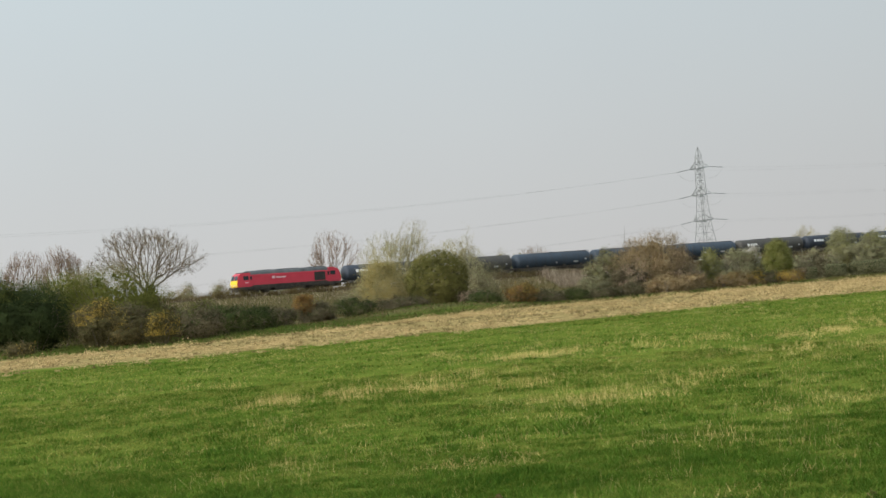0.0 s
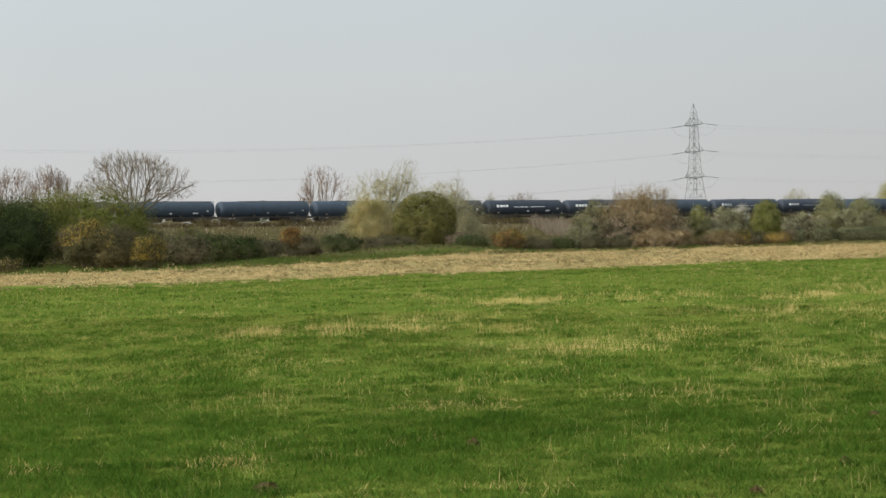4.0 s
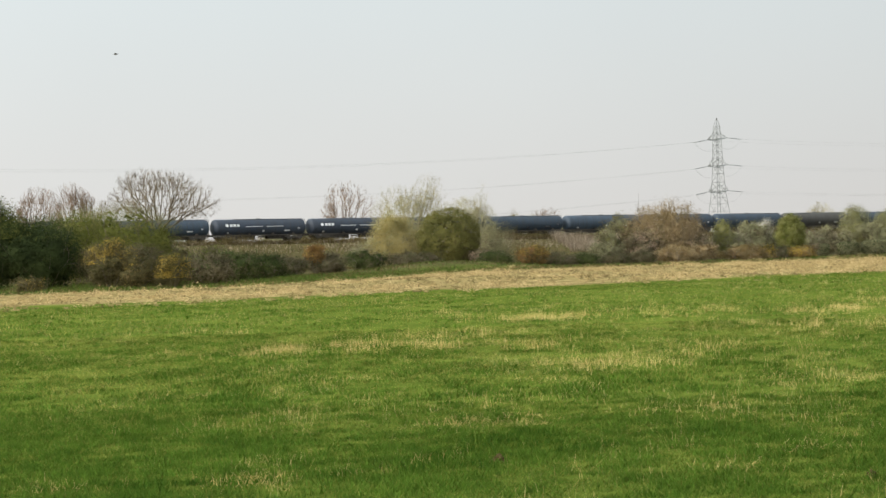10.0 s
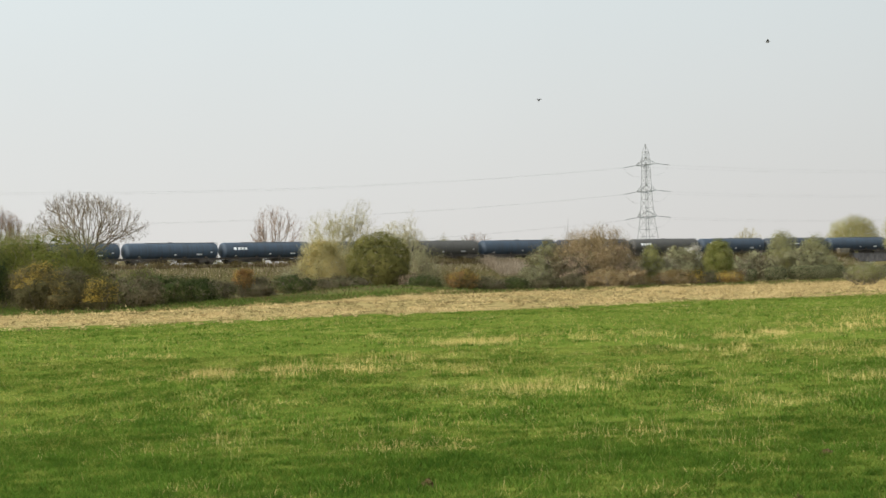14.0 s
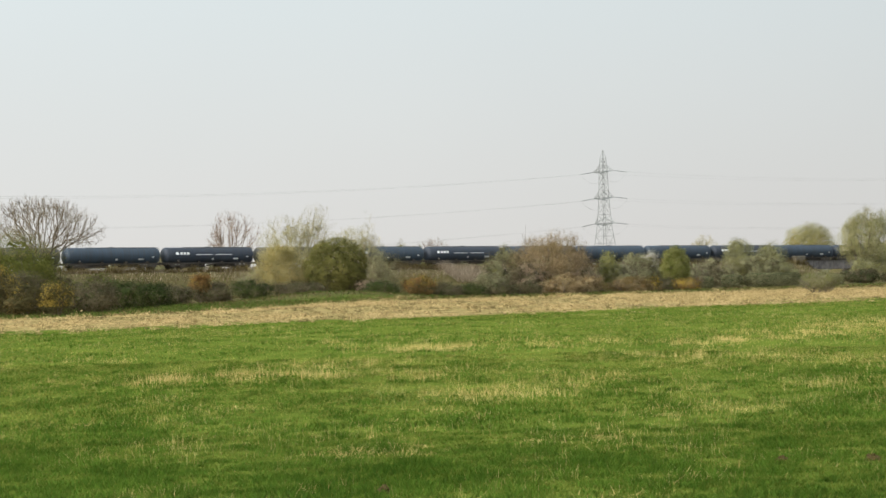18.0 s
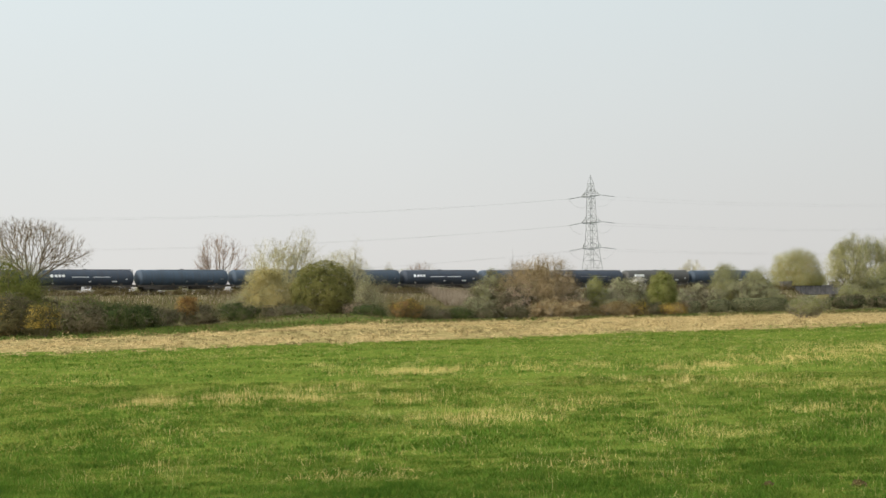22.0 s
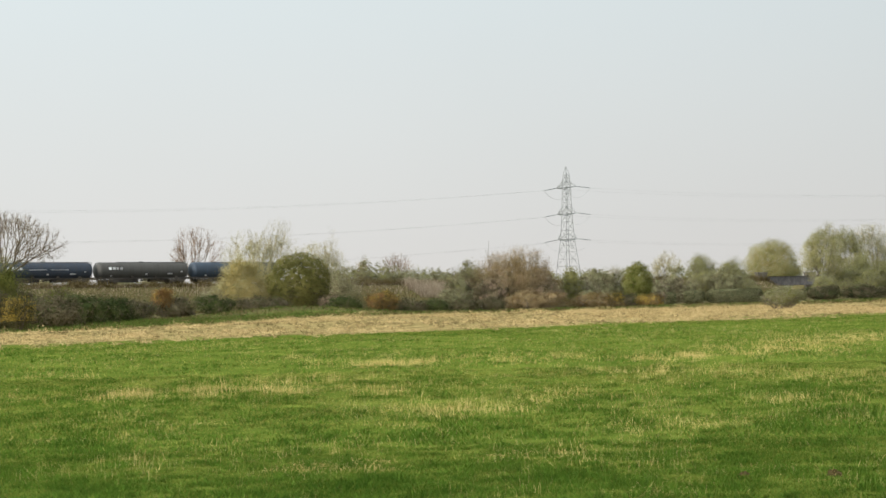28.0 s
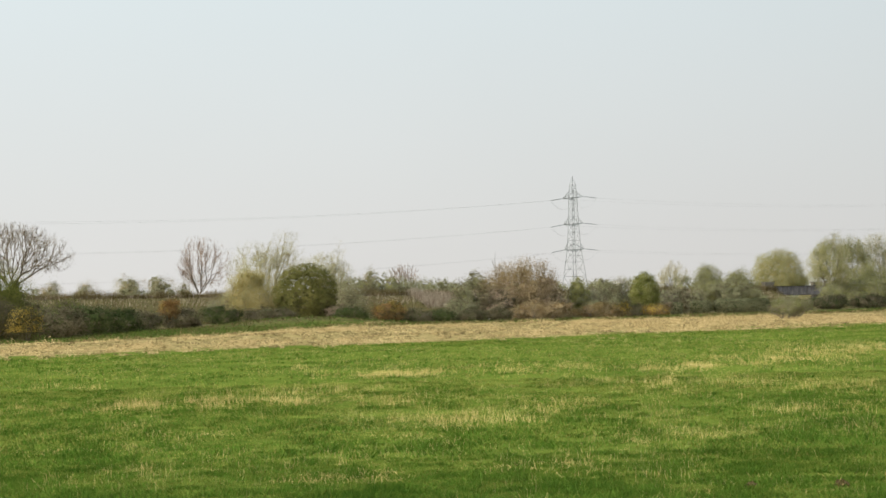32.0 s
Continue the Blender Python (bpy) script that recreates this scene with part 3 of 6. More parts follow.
def tree(name, x, y, w, h, label, bark, low=2.0, fork=0.5, tips=500, stems=2, rad=0.15, thin=0.014, spray=6000, spray_len=0.45, buds=None, bud_count=0, bud_size=0.07,
         bud_spread=0.12, buds2=None, more=(), seed=1, early=0.24, category="tree", group="", shell=0.55):
    """A leafless or budding tree: stems that part into boughs, branches and twigs and fill a dome, with buds along the twigs."""
    rng = np.random.default_rng(seed)
    t = thing(name, (x, y, ground_z(x, y) - 0.05), label, category, group)
    p0, pm, p1, borne = branch_net(rng, (0, 0, fork), crown_points(rng, tips, [(0.0, w, h, low), *more], shell), stems, early)
    grade = math.log(rad / thin) / math.log(len(borne) / 2)
    r = thin * borne ** grade
    foot = (np.zeros((1, 3)), np.array([[0, 0, fork]]), np.array([rad * 1.35]), np.array([rad * 1.05]))
    for called, sel, sides in (("trunk", borne > tips / 45, 5), ("branchwork", (borne <= tips / 45) & (borne > 1), 3), ("twig_haze", borne == 1, 2)):
        sticks = [np.concatenate([p0[sel], pm[sel]]), np.concatenate([pm[sel], p1[sel]]), np.concatenate([r[sel], r[sel] * 0.94]), np.concatenate([r[sel] * 0.94, r[sel] * 0.88])]
        if called == "trunk":
            sticks = [np.concatenate(k) for k in zip(sticks, foot)]
        ob = part(called, fast_mesh(called, *tubes(*sticks, n=sides), M_BARK if called == "trunk" else bark), None, t)
        if called != "trunk":
            tagged(ob, kind="stuff")
    # the finest twiglets, along and beyond the last branches
    fine = borne < 9
    a, b = pm[fine], p1[fine]
    pick = rng.integers(0, len(a), max(spray, bud_count * 2, 1))
    st = a[pick] + (b - a)[pick] * rng.uniform(0.0, 1.05, len(pick))[:, None]
    end = st + unit(unit((b - a)[pick]) + rng.normal(0, 0.58, (len(pick), 3)) + np.array([[0, 0, 0.10]])) * rng.uniform(0.3, 1.2, len(pick))[:, None] * spray_len
    if spray:
        r = np.full(spray, thin * 0.58)
        tagged(part("twig_spray", fast_mesh("twig_spray", *tubes(st[:spray], end[:spray], r, r * 0.45, n=2), bark), None, t), kind="stuff")
    centre = np.array([[0, 0, low + (h - low) * 0.3]])
    for leafy, share, called in ((buds, 1.0, "crown"), (buds2, 0.6, "new_growth")):
        if leafy:
            n = int(bud_count * share)
            k = rng.integers(0, len(st), n)
            pts = st[k] + (end - st)[k] * rng.random(n)[:, None] + rng.normal(0, bud_spread, (n, 3))
            tagged(part(called, leafy_mesh(called, leaf_cards(rng, pts, bud_size, out=pts - centre), leafy), None, t), kind="stuff")
    return t


def blades(rng, x, y, height, width, lean, soft=True):
    """Upright blades of grass, one triangle each: corners, faces, normals."""
    n = len(x)
    z = np.array([ground_z(float(a), float(b)) for a, b in zip(x, y)]) if n < 60000 else ground_fast(x, y)
    a = rng.uniform(0, 2 * math.pi, n)
    b = rng.uniform(0, 2 * math.pi, n)
    base = np.stack([x, y, z - 0.01], 1)
    across = np.stack([np.cos(a), np.sin(a), 0 * a], 1) * (width / 2)[:, None]
    tip = base + np.stack([np.cos(b) * lean * height, np.sin(b) * lean * height, height], 1)
    v = np.stack([base - across, base + across, tip], 1).reshape(-1, 3)
    return v, np.arange(3 * n).reshape(n, 3), np.repeat(unit(rng.normal(0, 0.38, (n, 3)) + np.array([[0, 0, 1.0]])), 3, 0) if soft else None


def ground_fast(x, y):
    """ground_z of the open field, for arrays."""
    r = np.clip((np.hypot(x, y) - 400.0) / -150.0, 0, 1)
    q = np.clip((np.hypot(x, y) - 40.0) / 50.0, 0, 1)
    near = r * r * (3 - 2 * r) * q * q * (3 - 2 * q)
    z = near * 0.06 * np.sin(x * 0.21 + 1.3) * np.sin(y * 0.17)
    return z + 0.95 * np.exp(-((x + 13.5) / 9.0) ** 2 - ((y - 215.0) / 16.0) ** 2)


def patchy(x, y, scale, seed):
    """Smooth uneven values from about 0 to 1 over the field; scale: patches to the metre."""
    table = np.random.default_rng(seed).random((256, 256))
    total = np.zeros_like(x)
    for octave, share in ((1.0, 0.65), (2.1, 0.35)):
        px, py = x * scale * octave + 1000, y * scale * octave + 1000
        ix, iy = np.floor(px).astype(int), np.floor(py).astype(int)
        fx, fy = px - ix, py - iy
        fx, fy = fx * fx * (3 - 2 * fx), fy * fy * (3 - 2 * fy)
        g = lambda a, c: table[(ix + a) % 256, (iy + c) % 256]
        total += share * ((g(0, 0) * (1 - fx) + g(1, 0) * fx) * (1 - fy) + (g(0, 1) * (1 - fx) + g(1, 1) * fx) * fy)
    return np.clip((total - 0.5) * 1.5 + 0.5, 0, 1)


# ---------------------------------------------------------------- ground
def along(s, u, z=0.0):
    """The place s metres along the railway and u metres from it, towards the field."""
    return RAIL_X + s * RAIL_DX + u * RAIL_DY, RAIL_Y + s * RAIL_DY - u * RAIL_DX, z


def build_ground():
    us = np.concatenate([[-3200, -1800, -900, -500, -300, -180, -110, -70, -45, -30], np.arange(-22, 23, 1.5), np.arange(25, 60, 5), np.arange(60, 306, 2.5),
                         [315, 330, 360, 420, 550, 900, 1800]])
    ss = np.concatenate([[-3000, -1800, -1000, -600, -400, -300, -230], np.arange(-190, 150, 3.0), np.arange(150, 180, 1.0), np.arange(180, 300, 5.0),
                         [320, 380, 460, 600, 900, 1500, 2600]])
    nu, ns = len(us), len(ss)
    verts = []
    for u in us:
        for s in ss:
            x, y, _ = along(s, u)
            verts.append((x, y, ground_z(x, y)))
    i = (np.arange(nu - 1)[:, None] * ns + np.arange(ns - 1)[None]).ravel()
    faces = np.stack([i, i + 1, i + ns + 1, i + ns], 1)[:, ::-1]
    me = fast_mesh("ground", verts, faces, ground_material())
    me.shade_smooth()
    if me.polygons[0].normal.z < 0:
        me.flip_normals()
    tagged(new("ground", me), "green pasture with a strip of pale straw along the railway bank", "field", kind="structure")


build_ground()

# ---------------------------------------------------------------- railway
RZ = math.degrees(math.atan2(-RAIL_DY, -RAIL_DX))
GRADE = -0.315


def rail_pose(s, u=0.0):
    x, y, _ = along(s, u)
    return Matrix.Translation((x, y, rail_z(s))) @ pose(0, 0, 0, 0, 0, RZ) @ pose(0, 0, 0, 0, GRADE, 0)


def build_track():
    ss = np.arange(-660, 640, 20.0)
    for name, prof, mat, label in (
            ("ballast", ((-2.0, -0.62), (-1.45, -0.17), (1.45, -0.17), (2.0, -0.62)), M_BALLAST, "grey stone ballast under the railway track"),
            ("rail", ((-0.79, -0.17), (-0.79, 0.0), (-0.72, 0.0), (-0.72, -0.17)), M_RAIL, "rusty brown steel rail with a worn top"),
            ("rail", ((0.72, -0.17), (0.72, 0.0), (0.79, 0.0), (0.79, -0.17)), M_RAIL, "rusty brown steel rail with a worn top")):
        verts, faces = [], []
        for i, s in enumerate(ss):
            for u, z in prof:
                x, y, _ = along(s, u)
                verts.append((x, y, rail_z(s) + z))
            if i:
                a, b = 4 * (i - 1), 4 * i
                faces += [(a + j, a + j + 1, b + j + 1, b + j) for j in range(3)]
        ob = new(name, fast_mesh(name, verts, faces, mat))
        tagged(ob, label, "railway track", kind="structure")


build_track()


def bridge():
    """A low steel girder bridge between stone abutments, where a track passes under the railway."""
    t = thing("railway_bridge", along(162.9, 0, 0), "low grey plate-girder railway bridge between stone abutments", "bridge", rz=math.degrees(math.atan2(RAIL_DY, RAIL_DX)))
    z = rail_z(164)
    for y0 in (-2.7, 2.45):
        g = part("girder", box_bm((-9.5, y0, z - 1.38), (9.5, y0 + 0.12, z + 0.42)), M_GIRDER, t, "grey painted steel plate girder")
        part("top_flange", box_bm((-9.5, y0 - 0.17, z + 0.42), (9.5, y0 + 0.29, z + 0.50)), M_UNDER, g)
        part("bottom_flange", box_bm((-9.5, y0 - 0.17, z - 1.46), (9.5, y0 + 0.29, z - 1.38)), M_UNDER, g)
        for i in range(13):
            x = -9.0 + i * 1.5
            part("rib", box_bm((x - 0.04, y0 - 0.14, z - 1.38), (x + 0.04, y0 - 0.002, z + 0.42)), M_GIRDER, g)
    part("deck", box_bm((-9.5, -2.55, z - 0.75), (9.5, 2.42, z - 0.4)), M_UNDER, t)
    for x0, x1 in ((-12.6, -9.5), (9.5, 12.6)):
        part("abutment", box_bm((x0, -3.4, -0.5), (x1, 3.4, z - 1.48), 0.05), M_STONE, t, "weathered grey stone abutment")
        for y0 in (-3.7, 2.8):
            p = part("pilaster", box_bm((x0 + 0.2, y0, -0.5), (x1 - 0.1, y0 + 0.9, z + 1.1), 0.04), M_STONE, t, "square stone pier at the bridge end")
            part("coping", box_bm((x0, y0 - 0.12, z + 1.1), (x1 + 0.0, y0 + 1.02, z + 1.42), 0.05), M_STONE, p)
            # courses of stone on the face
            for r in range(11):
                zc = 0.1 + r * 0.47
                if zc + 0.44 < z + 1.05:
                    for q in range(3):
                        xa = x0 + 0.24 + (q + 0.5 * (r % 2)) * 0.98 - 0.25
                        lo, hi = max(xa, x0 + 0.22), min(xa + 0.93, x1 - 0.12)
                        if hi - lo > 0.15:
                            part("stone", box_bm((lo, y0 - 0.035, zc), (hi, y0 + 0.02, zc + 0.43), 0.012), M_STONE, p)


bridge()


# ---------------------------------------------------------------- the train
def wheelset(parent, x, dia=0.92):
    for y in (-0.78, 0.66):
        bm = bmesh.new()
        rod_bm((x, y, dia / 2), (x, y + 0.12, dia / 2), dia / 2, n=20, bm=bm)
        rod_bm((x, y - 0.03 if y < 0 else y + 0.12, dia / 2), (x, y if y < 0 else y + 0.15, dia / 2), dia * 0.2, n=12, bm=bm)
        part("wheel", bm, M_UNDER, parent)
    part("axle", rod_bm((x, -0.66, dia / 2), (x, 0.66, dia / 2), 0.085), M_UNDER, parent)


def bogie(parent, x, axles, dia=0.92):
    half = max(axles) + 0.65
    bm = bmesh.new()
    for y in (-1.05, 0.91):
        box(bm, (x - half, y, 0.55), (x + half, y + 0.14, 0.86), 0.02)
        for a in axles:
            box(bm, (x + a - 0.2, y - 0.06, 0.28), (x + a + 0.2, y + 0.2, 0.66), 0.02)
            box(bm, (x + a - 0.42, y, 0.42), (x + a - 0.24, y + 0.14, 0.60))
            box(bm, (x + a + 0.24, y, 0.42), (x + a + 0.42, y + 0.14, 0.60))
    box(bm, (x - 0.3, -0.95, 0.5), (x + 0.3, 0.95, 0.8))
    b = part("bogie", bm, M_UNDER, parent)
    for a in axles:
        wheelset(b, x + a, dia)


def buffers(parent, x, way):
    for y in (-0.87, 0.87):
        bm = rod_bm((x, y, 1.05), (x + 0.42 * way, y, 1.05), 0.11, n=10)
        rod_bm((x + 0.42 * way, y, 1.05), (x + 0.47 * way, y, 1.05), 0.24, n=14, bm=bm)
        part("buffer", bm, M_UNDER, parent)
    part("coupling", box_bm((min(x, x + 0.45 * way), -0.09, 0.85), (max(x, x + 0.45 * way), 0.09, 1.0), 0.02), M_UNDER, parent)


def locomotive():
    t = thing("diesel_locomotive", (0, 0, 0), "red diesel locomotive with yellow ends, grey roof and dark underframe", "locomotive")
    side = [(-1.32, 1.36), (1.32, 1.36), (1.34, 3.08), (1.31, 3.14), (-1.31, 3.14), (-1.34, 3.08)]
    part("body", extrude_x(side, -7.75, 7.75), M_RED, t, "red body side between the cabs")
    roof = [(-1.30, 3.144), (1.30, 3.144), (1.16, 3.50), (0.86, 3.74), (0.45, 3.83), (-0.45, 3.83), (-0.86, 3.74), (-1.16, 3.50)]
    part("roof", extrude_x(roof, -7.7, 7.74), M_ROOF, t, "dull grey roof stained with exhaust")
    for x0, x1 in ((-6.6, -4.2), (-2.2, 1.8), (3.2, 5.4)):
        part("roof_vent", box_bm((x0, -0.55, 3.81), (x1, 0.55, 3.885), 0.03), M_GRILLE, t)
    part("solebar", box_bm((-9.9, -1.30, 0.80), (9.9, 1.30, 1.178), 0.02), M_UNDER, t, "dark grimy solebar along the body")
    for w in (-1, 1):
        # a cab at each end: straight sides, a raked windscreen and a sloped nose
        prof = [(7.75, 1.18), (10.28, 1.18), (10.36, 1.65), (10.28, 2.12), (9.93, 3.12), (9.5, 3.46), (7.75, 3.52)]
        bm = bmesh.new()
        l = [bm.verts.new((w * x, 1.325 - (0.10 if x > 9.4 else 0), z)) for x, z in prof]
        r = [bm.verts.new((w * x, -1.325 + (0.10 if x > 9.4 else 0), z)) for x, z in prof]
        n = len(prof)
        for i in range(n):
            bm.faces.new((l[i], l[(i + 1) % n], r[(i + 1) % n], r[i]))
        bm.faces.new(l)
        bm.faces.new(r[::-1])
        bmesh.ops.recalc_face_normals(bm, faces=bm.faces)
        bmesh.ops.bevel(bm, geom=list(bm.edges), offset=0.05, segments=2, affect="EDGES")
        c = part("cab", bm, M_RED, t, "red driving cab with a raked windscreen")
        # yellow warning panel on the nose, wrapping round its corners
        bm = bmesh.new()
        pr = [(10.06, 1.22), (10.30, 1.22), (10.39, 1.65), (10.31, 2.14), (10.24, 2.34), (10.06, 2.20)]
        l = [bm.verts.new((w * x, 1.20, z)) for x, z in pr]
        r = [bm.verts.new((w * x, -1.20, z)) for x, z in pr]
        for i in range(6):
            bm.faces.new((l[i], l[(i + 1) % 6], r[(i + 1) % 6], r[i]))
        bm.faces.new(l)
        bm.faces.new(r[::-1])
        bmesh.ops.recalc_face_normals(bm, faces=bm.faces)
        part("nose_panel", bm, M_YELLOW, c, "yellow warning panel on the nose")
        for y in (-0.62, 0.62):
            bm = bmesh.new()
            a, b2 = Vector((w * 10.262, y, 2.30)), Vector((w * 9.985, y, 3.06))
            vs = [bm.verts.new(p) for p in (a + Vector((0, -0.5, 0)), a + Vector((0, 0.5, 0)), b2 + Vector((0, 0.47, 0)), b2 + Vector((0, -0.47, 0)))]
            f = bm.faces.new(vs)
            ext = bmesh.ops.extrude_face_region(bm, geom=[f])
            bmesh.ops.translate(bm, verts=[v for v in ext["geom"] if isinstance(v, bmesh.types.BMVert)], vec=(w * 0.03, 0, 0.012))
            bmesh.ops.recalc_face_normals(bm, faces=bm.faces)
            part("windscreen", bm, M_WINDOW, c, "dark cab windscreen")
        for y in (-0.85, 0.85):
            part("headlight", rod_bm((w * 10.30, y, 1.55), (w * 10.42, y, 1.55), 0.10, n=14), M_LAMP, c)
        for s in (-1, 1):
            part("side_window", box_bm((w * 8.62 - 0.5, s * 1.318 - 0.02, 2.32), (w * 8.62 + 0.5, s * 1.318 + 0.02, 2.98), 0.01), M_WINDOW, c, "dark cab side window")
            part("cab_door", box_bm((w * 7.70 - 0.30, s * 1.335 - 0.02, 1.25), (w * 7.70 + 0.30, s * 1.335 + 0.03, 3.0), 0.01), M_GRILLE if w > 5 else M_RED, c, "red cab door")
            part("door_window", box_bm((w * 7.70 - 0.2, s * 1.37 - 0.02, 2.3), (w * 7.70 + 0.2, s * 1.37 + 0.015, 2.9), 0.01), M_WINDOW, c)
        part("cab_roof", box_bm((min(w * 7.76, w * 9.3), -1.1, 3.47), (max(w * 7.76, w * 9.3), 1.1, 3.62), 0.05), M_ROOF if w > 0 else M_RED, c)
        part("marker_light", box_bm((w * 10.33 - 0.05, -0.35, 1.42), (w * 10.33 + 0.06, 0.35, 1.56), 0.02), M_LAMP, c)
        buffers(t, w * 10.25, w)
        bogie(t, w * 6.45, (-2.05, 0.0, 2.05), 1.12)
        part("snow_plough", box_bm((w * 10.2 - 0.1, -1.2, 0.35), (w * 10.2 + 0.1, 1.2, 0.95), 0.03), M_UNDER, t)
    for s in (-1, 1):
        g = part("grille", box_bm((-7.05, s * 1.34 - 0.03, 1.5), (-4.85, s * 1.34 + 0.03, 2.95), 0.01), M_GRILLE, t, "black radiator grille")
        for i in range(9):
            part("slat", box_bm((-7.0, s * 1.375 - 0.012, 1.56 + i * 0.155), (-4.9, s * 1.375 + 0.012, 1.63 + i * 0.155)), M_UNDER, g)
        part("side_band", box_bm((-7.7, s * 1.33 - 0.03, 1.17), (7.7, s * 1.33 + 0.02, 1.40)), M_UNDER, t, "grimy dark band along the foot of the body side")
        # company mark and name as plain shapes
        part("mark", box_bm((2.95, s * 1.345, 2.30), (3.55, s * 1.36, 2.72), 0.01), M_MARK_FADED, t, "pale square mark on the red side")
        for i in range(6):
            part("letter_bar", box_bm((2.75 - 0.33 * i - 0.26, s * 1.345, 2.36), (2.75 - 0.33 * i, s * 1.36, 2.58 if i % 2 else 2.64)), M_MARK_FADED, t)
        part("number_bar", box_bm((8.2, s * 1.345, 1.80), (8.85, s * 1.36, 1.94)), M_MARK_FADED, t)
    bm = box_bm((-3.0, -1.15, 0.38), (3.0, 1.15, 0.98), 0.08)
    part("fuel_tank", bm, M_UNDER, t, "black fuel tank slung under the frame")
    return t


def tank_wagon(paint, logo, words, label):
    t = thing("tank_wagon", (0, 0, 0), label, "tank wagon", "wagons of the train")
    R = 1.36
    prof = [(-8.60, 0.02), (-8.57, 0.55), (-8.47, 1.0), (-8.27, 1.27), (-8.0, R), (-7.60, R)]
    prof += [(x, R) for x in (-4, 0, 4)] + [(7.60, R), (8.0, R), (8.27, 1.27), (8.47, 1.0), (8.57, 0.55), (8.60, 0.02)]
    bm = lathe_x(prof, 28)
    bmesh.ops.translate(bm, verts=bm.verts, vec=(0, 0, 2.36))
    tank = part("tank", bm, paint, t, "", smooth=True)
    for x in (-7.62, -2.6, 2.6, 7.62):
        part("band", lathe_band(x, R + 0.018, 0.06, 2.36), paint, tank)
    part("walkway", box_bm((-8.35, -0.42, 3.70), (4.6, 0.42, 3.76)), M_GALV, t, "grey roof walkway")
    part("manhole", rod_bm((0, 0, 3.70), (0, 0, 3.86), 0.32, n=14), M_GALV, t)
    for y in (-0.22, 0.22):
        part("ladder_rail", box_bm((-8.72, y - 0.03, 1.2), (-8.66, y + 0.03, 3.72)), M_GALV, t)
    for i in range(7):
        part("rung", box_bm((-8.71, -0.19, 1.4 + 0.32 * i), (-8.67, 0.19, 1.43 + 0.32 * i)), M_GALV, t)
    for y in (-1.0, 0.78):
        part("solebar", box_bm((-8.55, y, 0.92), (8.55, y + 0.22, 1.16), 0.01), M_UNDER, t)
    for x in (-8.52, 8.34):
        part("headstock", box_bm((x, -1.25, 0.86), (x + 0.18, 1.25, 1.2), 0.02), M_UNDER, t)
    for x in (-6.1, -2.2, 2.2, 6.1):
        part("saddle", box_bm((x - 0.25, -1.1, 1.16), (x + 0.25, 1.1, 1.42), 0.02), M_UNDER, t)
    part("discharge_pipe", rod_bm((-0.5, -1.15, 0.75), (-0.5, 1.15, 0.75), 0.11), M_UNDER, t)
    part("brake_gear", box_bm((0.9, -0.7, 0.35), (4.9, 0.7, 0.9), 0.05), M_UNDER, t)
    part("pipework", box_bm((-4.9, -0.5, 0.42), (-1.4, 0.5, 0.92), 0.05), M_UNDER, t)
    part("air_tank", rod_bm((-3.0, 0.5, 0.66), (-1.6, 0.5, 0.66), 0.2, n=12), M_UNDER, t)
    bogie(t, -6.3, (-0.9, 0.9))
    bogie(t, 6.3, (-0.9, 0.9))
    buffers(t, -8.55, -1)
    buffers(t, 8.55, 1)

    def plate(name, x0, x1, z0, z1):
        """A thin marking that follows the barrel, on both sides."""
        for s in (-1, 1):
            bm = bmesh.new()
            rows = []
            for i in range(4):
                z = z0 + (z1 - z0) * i / 3
                y = s * (math.sqrt(max((R + 0.012) ** 2 - (z - 2.36) ** 2, 0.01)))
                rows.append([bm.verts.new((x, y, z)) for x in (x0, x1)])
            for a, b in zip(rows, rows[1:]):
                bm.faces.new((a[0], a[1], b[1], b[0]))
            bmesh.ops.solidify(bm, geom=list(bm.faces), thickness=0.008)
            part(name, bm, M_MARK, tank)

    if logo:
        # a round mark and three letters as plain shapes
        for s in (-1, 1):
            bm = bmesh.new()
            disc = []
            for k in range(16):
                z = 2.67 + 0.27 * math.sin(k * math.pi / 8)
                disc.append(bm.verts.new((6.45 + 0.30 * math.cos(k * math.pi / 8), s * math.sqrt((R + 0.012) ** 2 - (z - 2.36) ** 2), z)))
            bm.faces.new(disc)
            bmesh.ops.solidify(bm, geom=list(bm.faces), thickness=0.008)
            part("logo_mark", bm, M_MARK, tank)
        for i in range(3):
            plate("letter_bar", 5.92 - 0.64 * i - 0.50, 5.92 - 0.64 * i, 2.46, 2.88)
    if words:
        plate("name_bar", -0.2, 2.9, 2.43, 2.53)
        plate("name_bar", -4.0, -0.9, 2.43, 2.53)
    plate("notice", -0.55, -0.15, 1.62, 1.85)
    plate("notice", -5.3, -4.3, 1.66, 1.88)
    plate("notice", 6.0, 6.35, 1.35, 1.55)
    plate("notice", -7.2, -6.8, 2.05, 2.2)
    return t


def lathe_band(x, r, w, zc):
    bm = lathe_x([(x - w, r - 0.03), (x - w, r), (x + w, r), (x + w, r - 0.03)], 28)
    bmesh.ops.translate(bm, verts=bm.verts, vec=(0, 0, zc))
    return bm


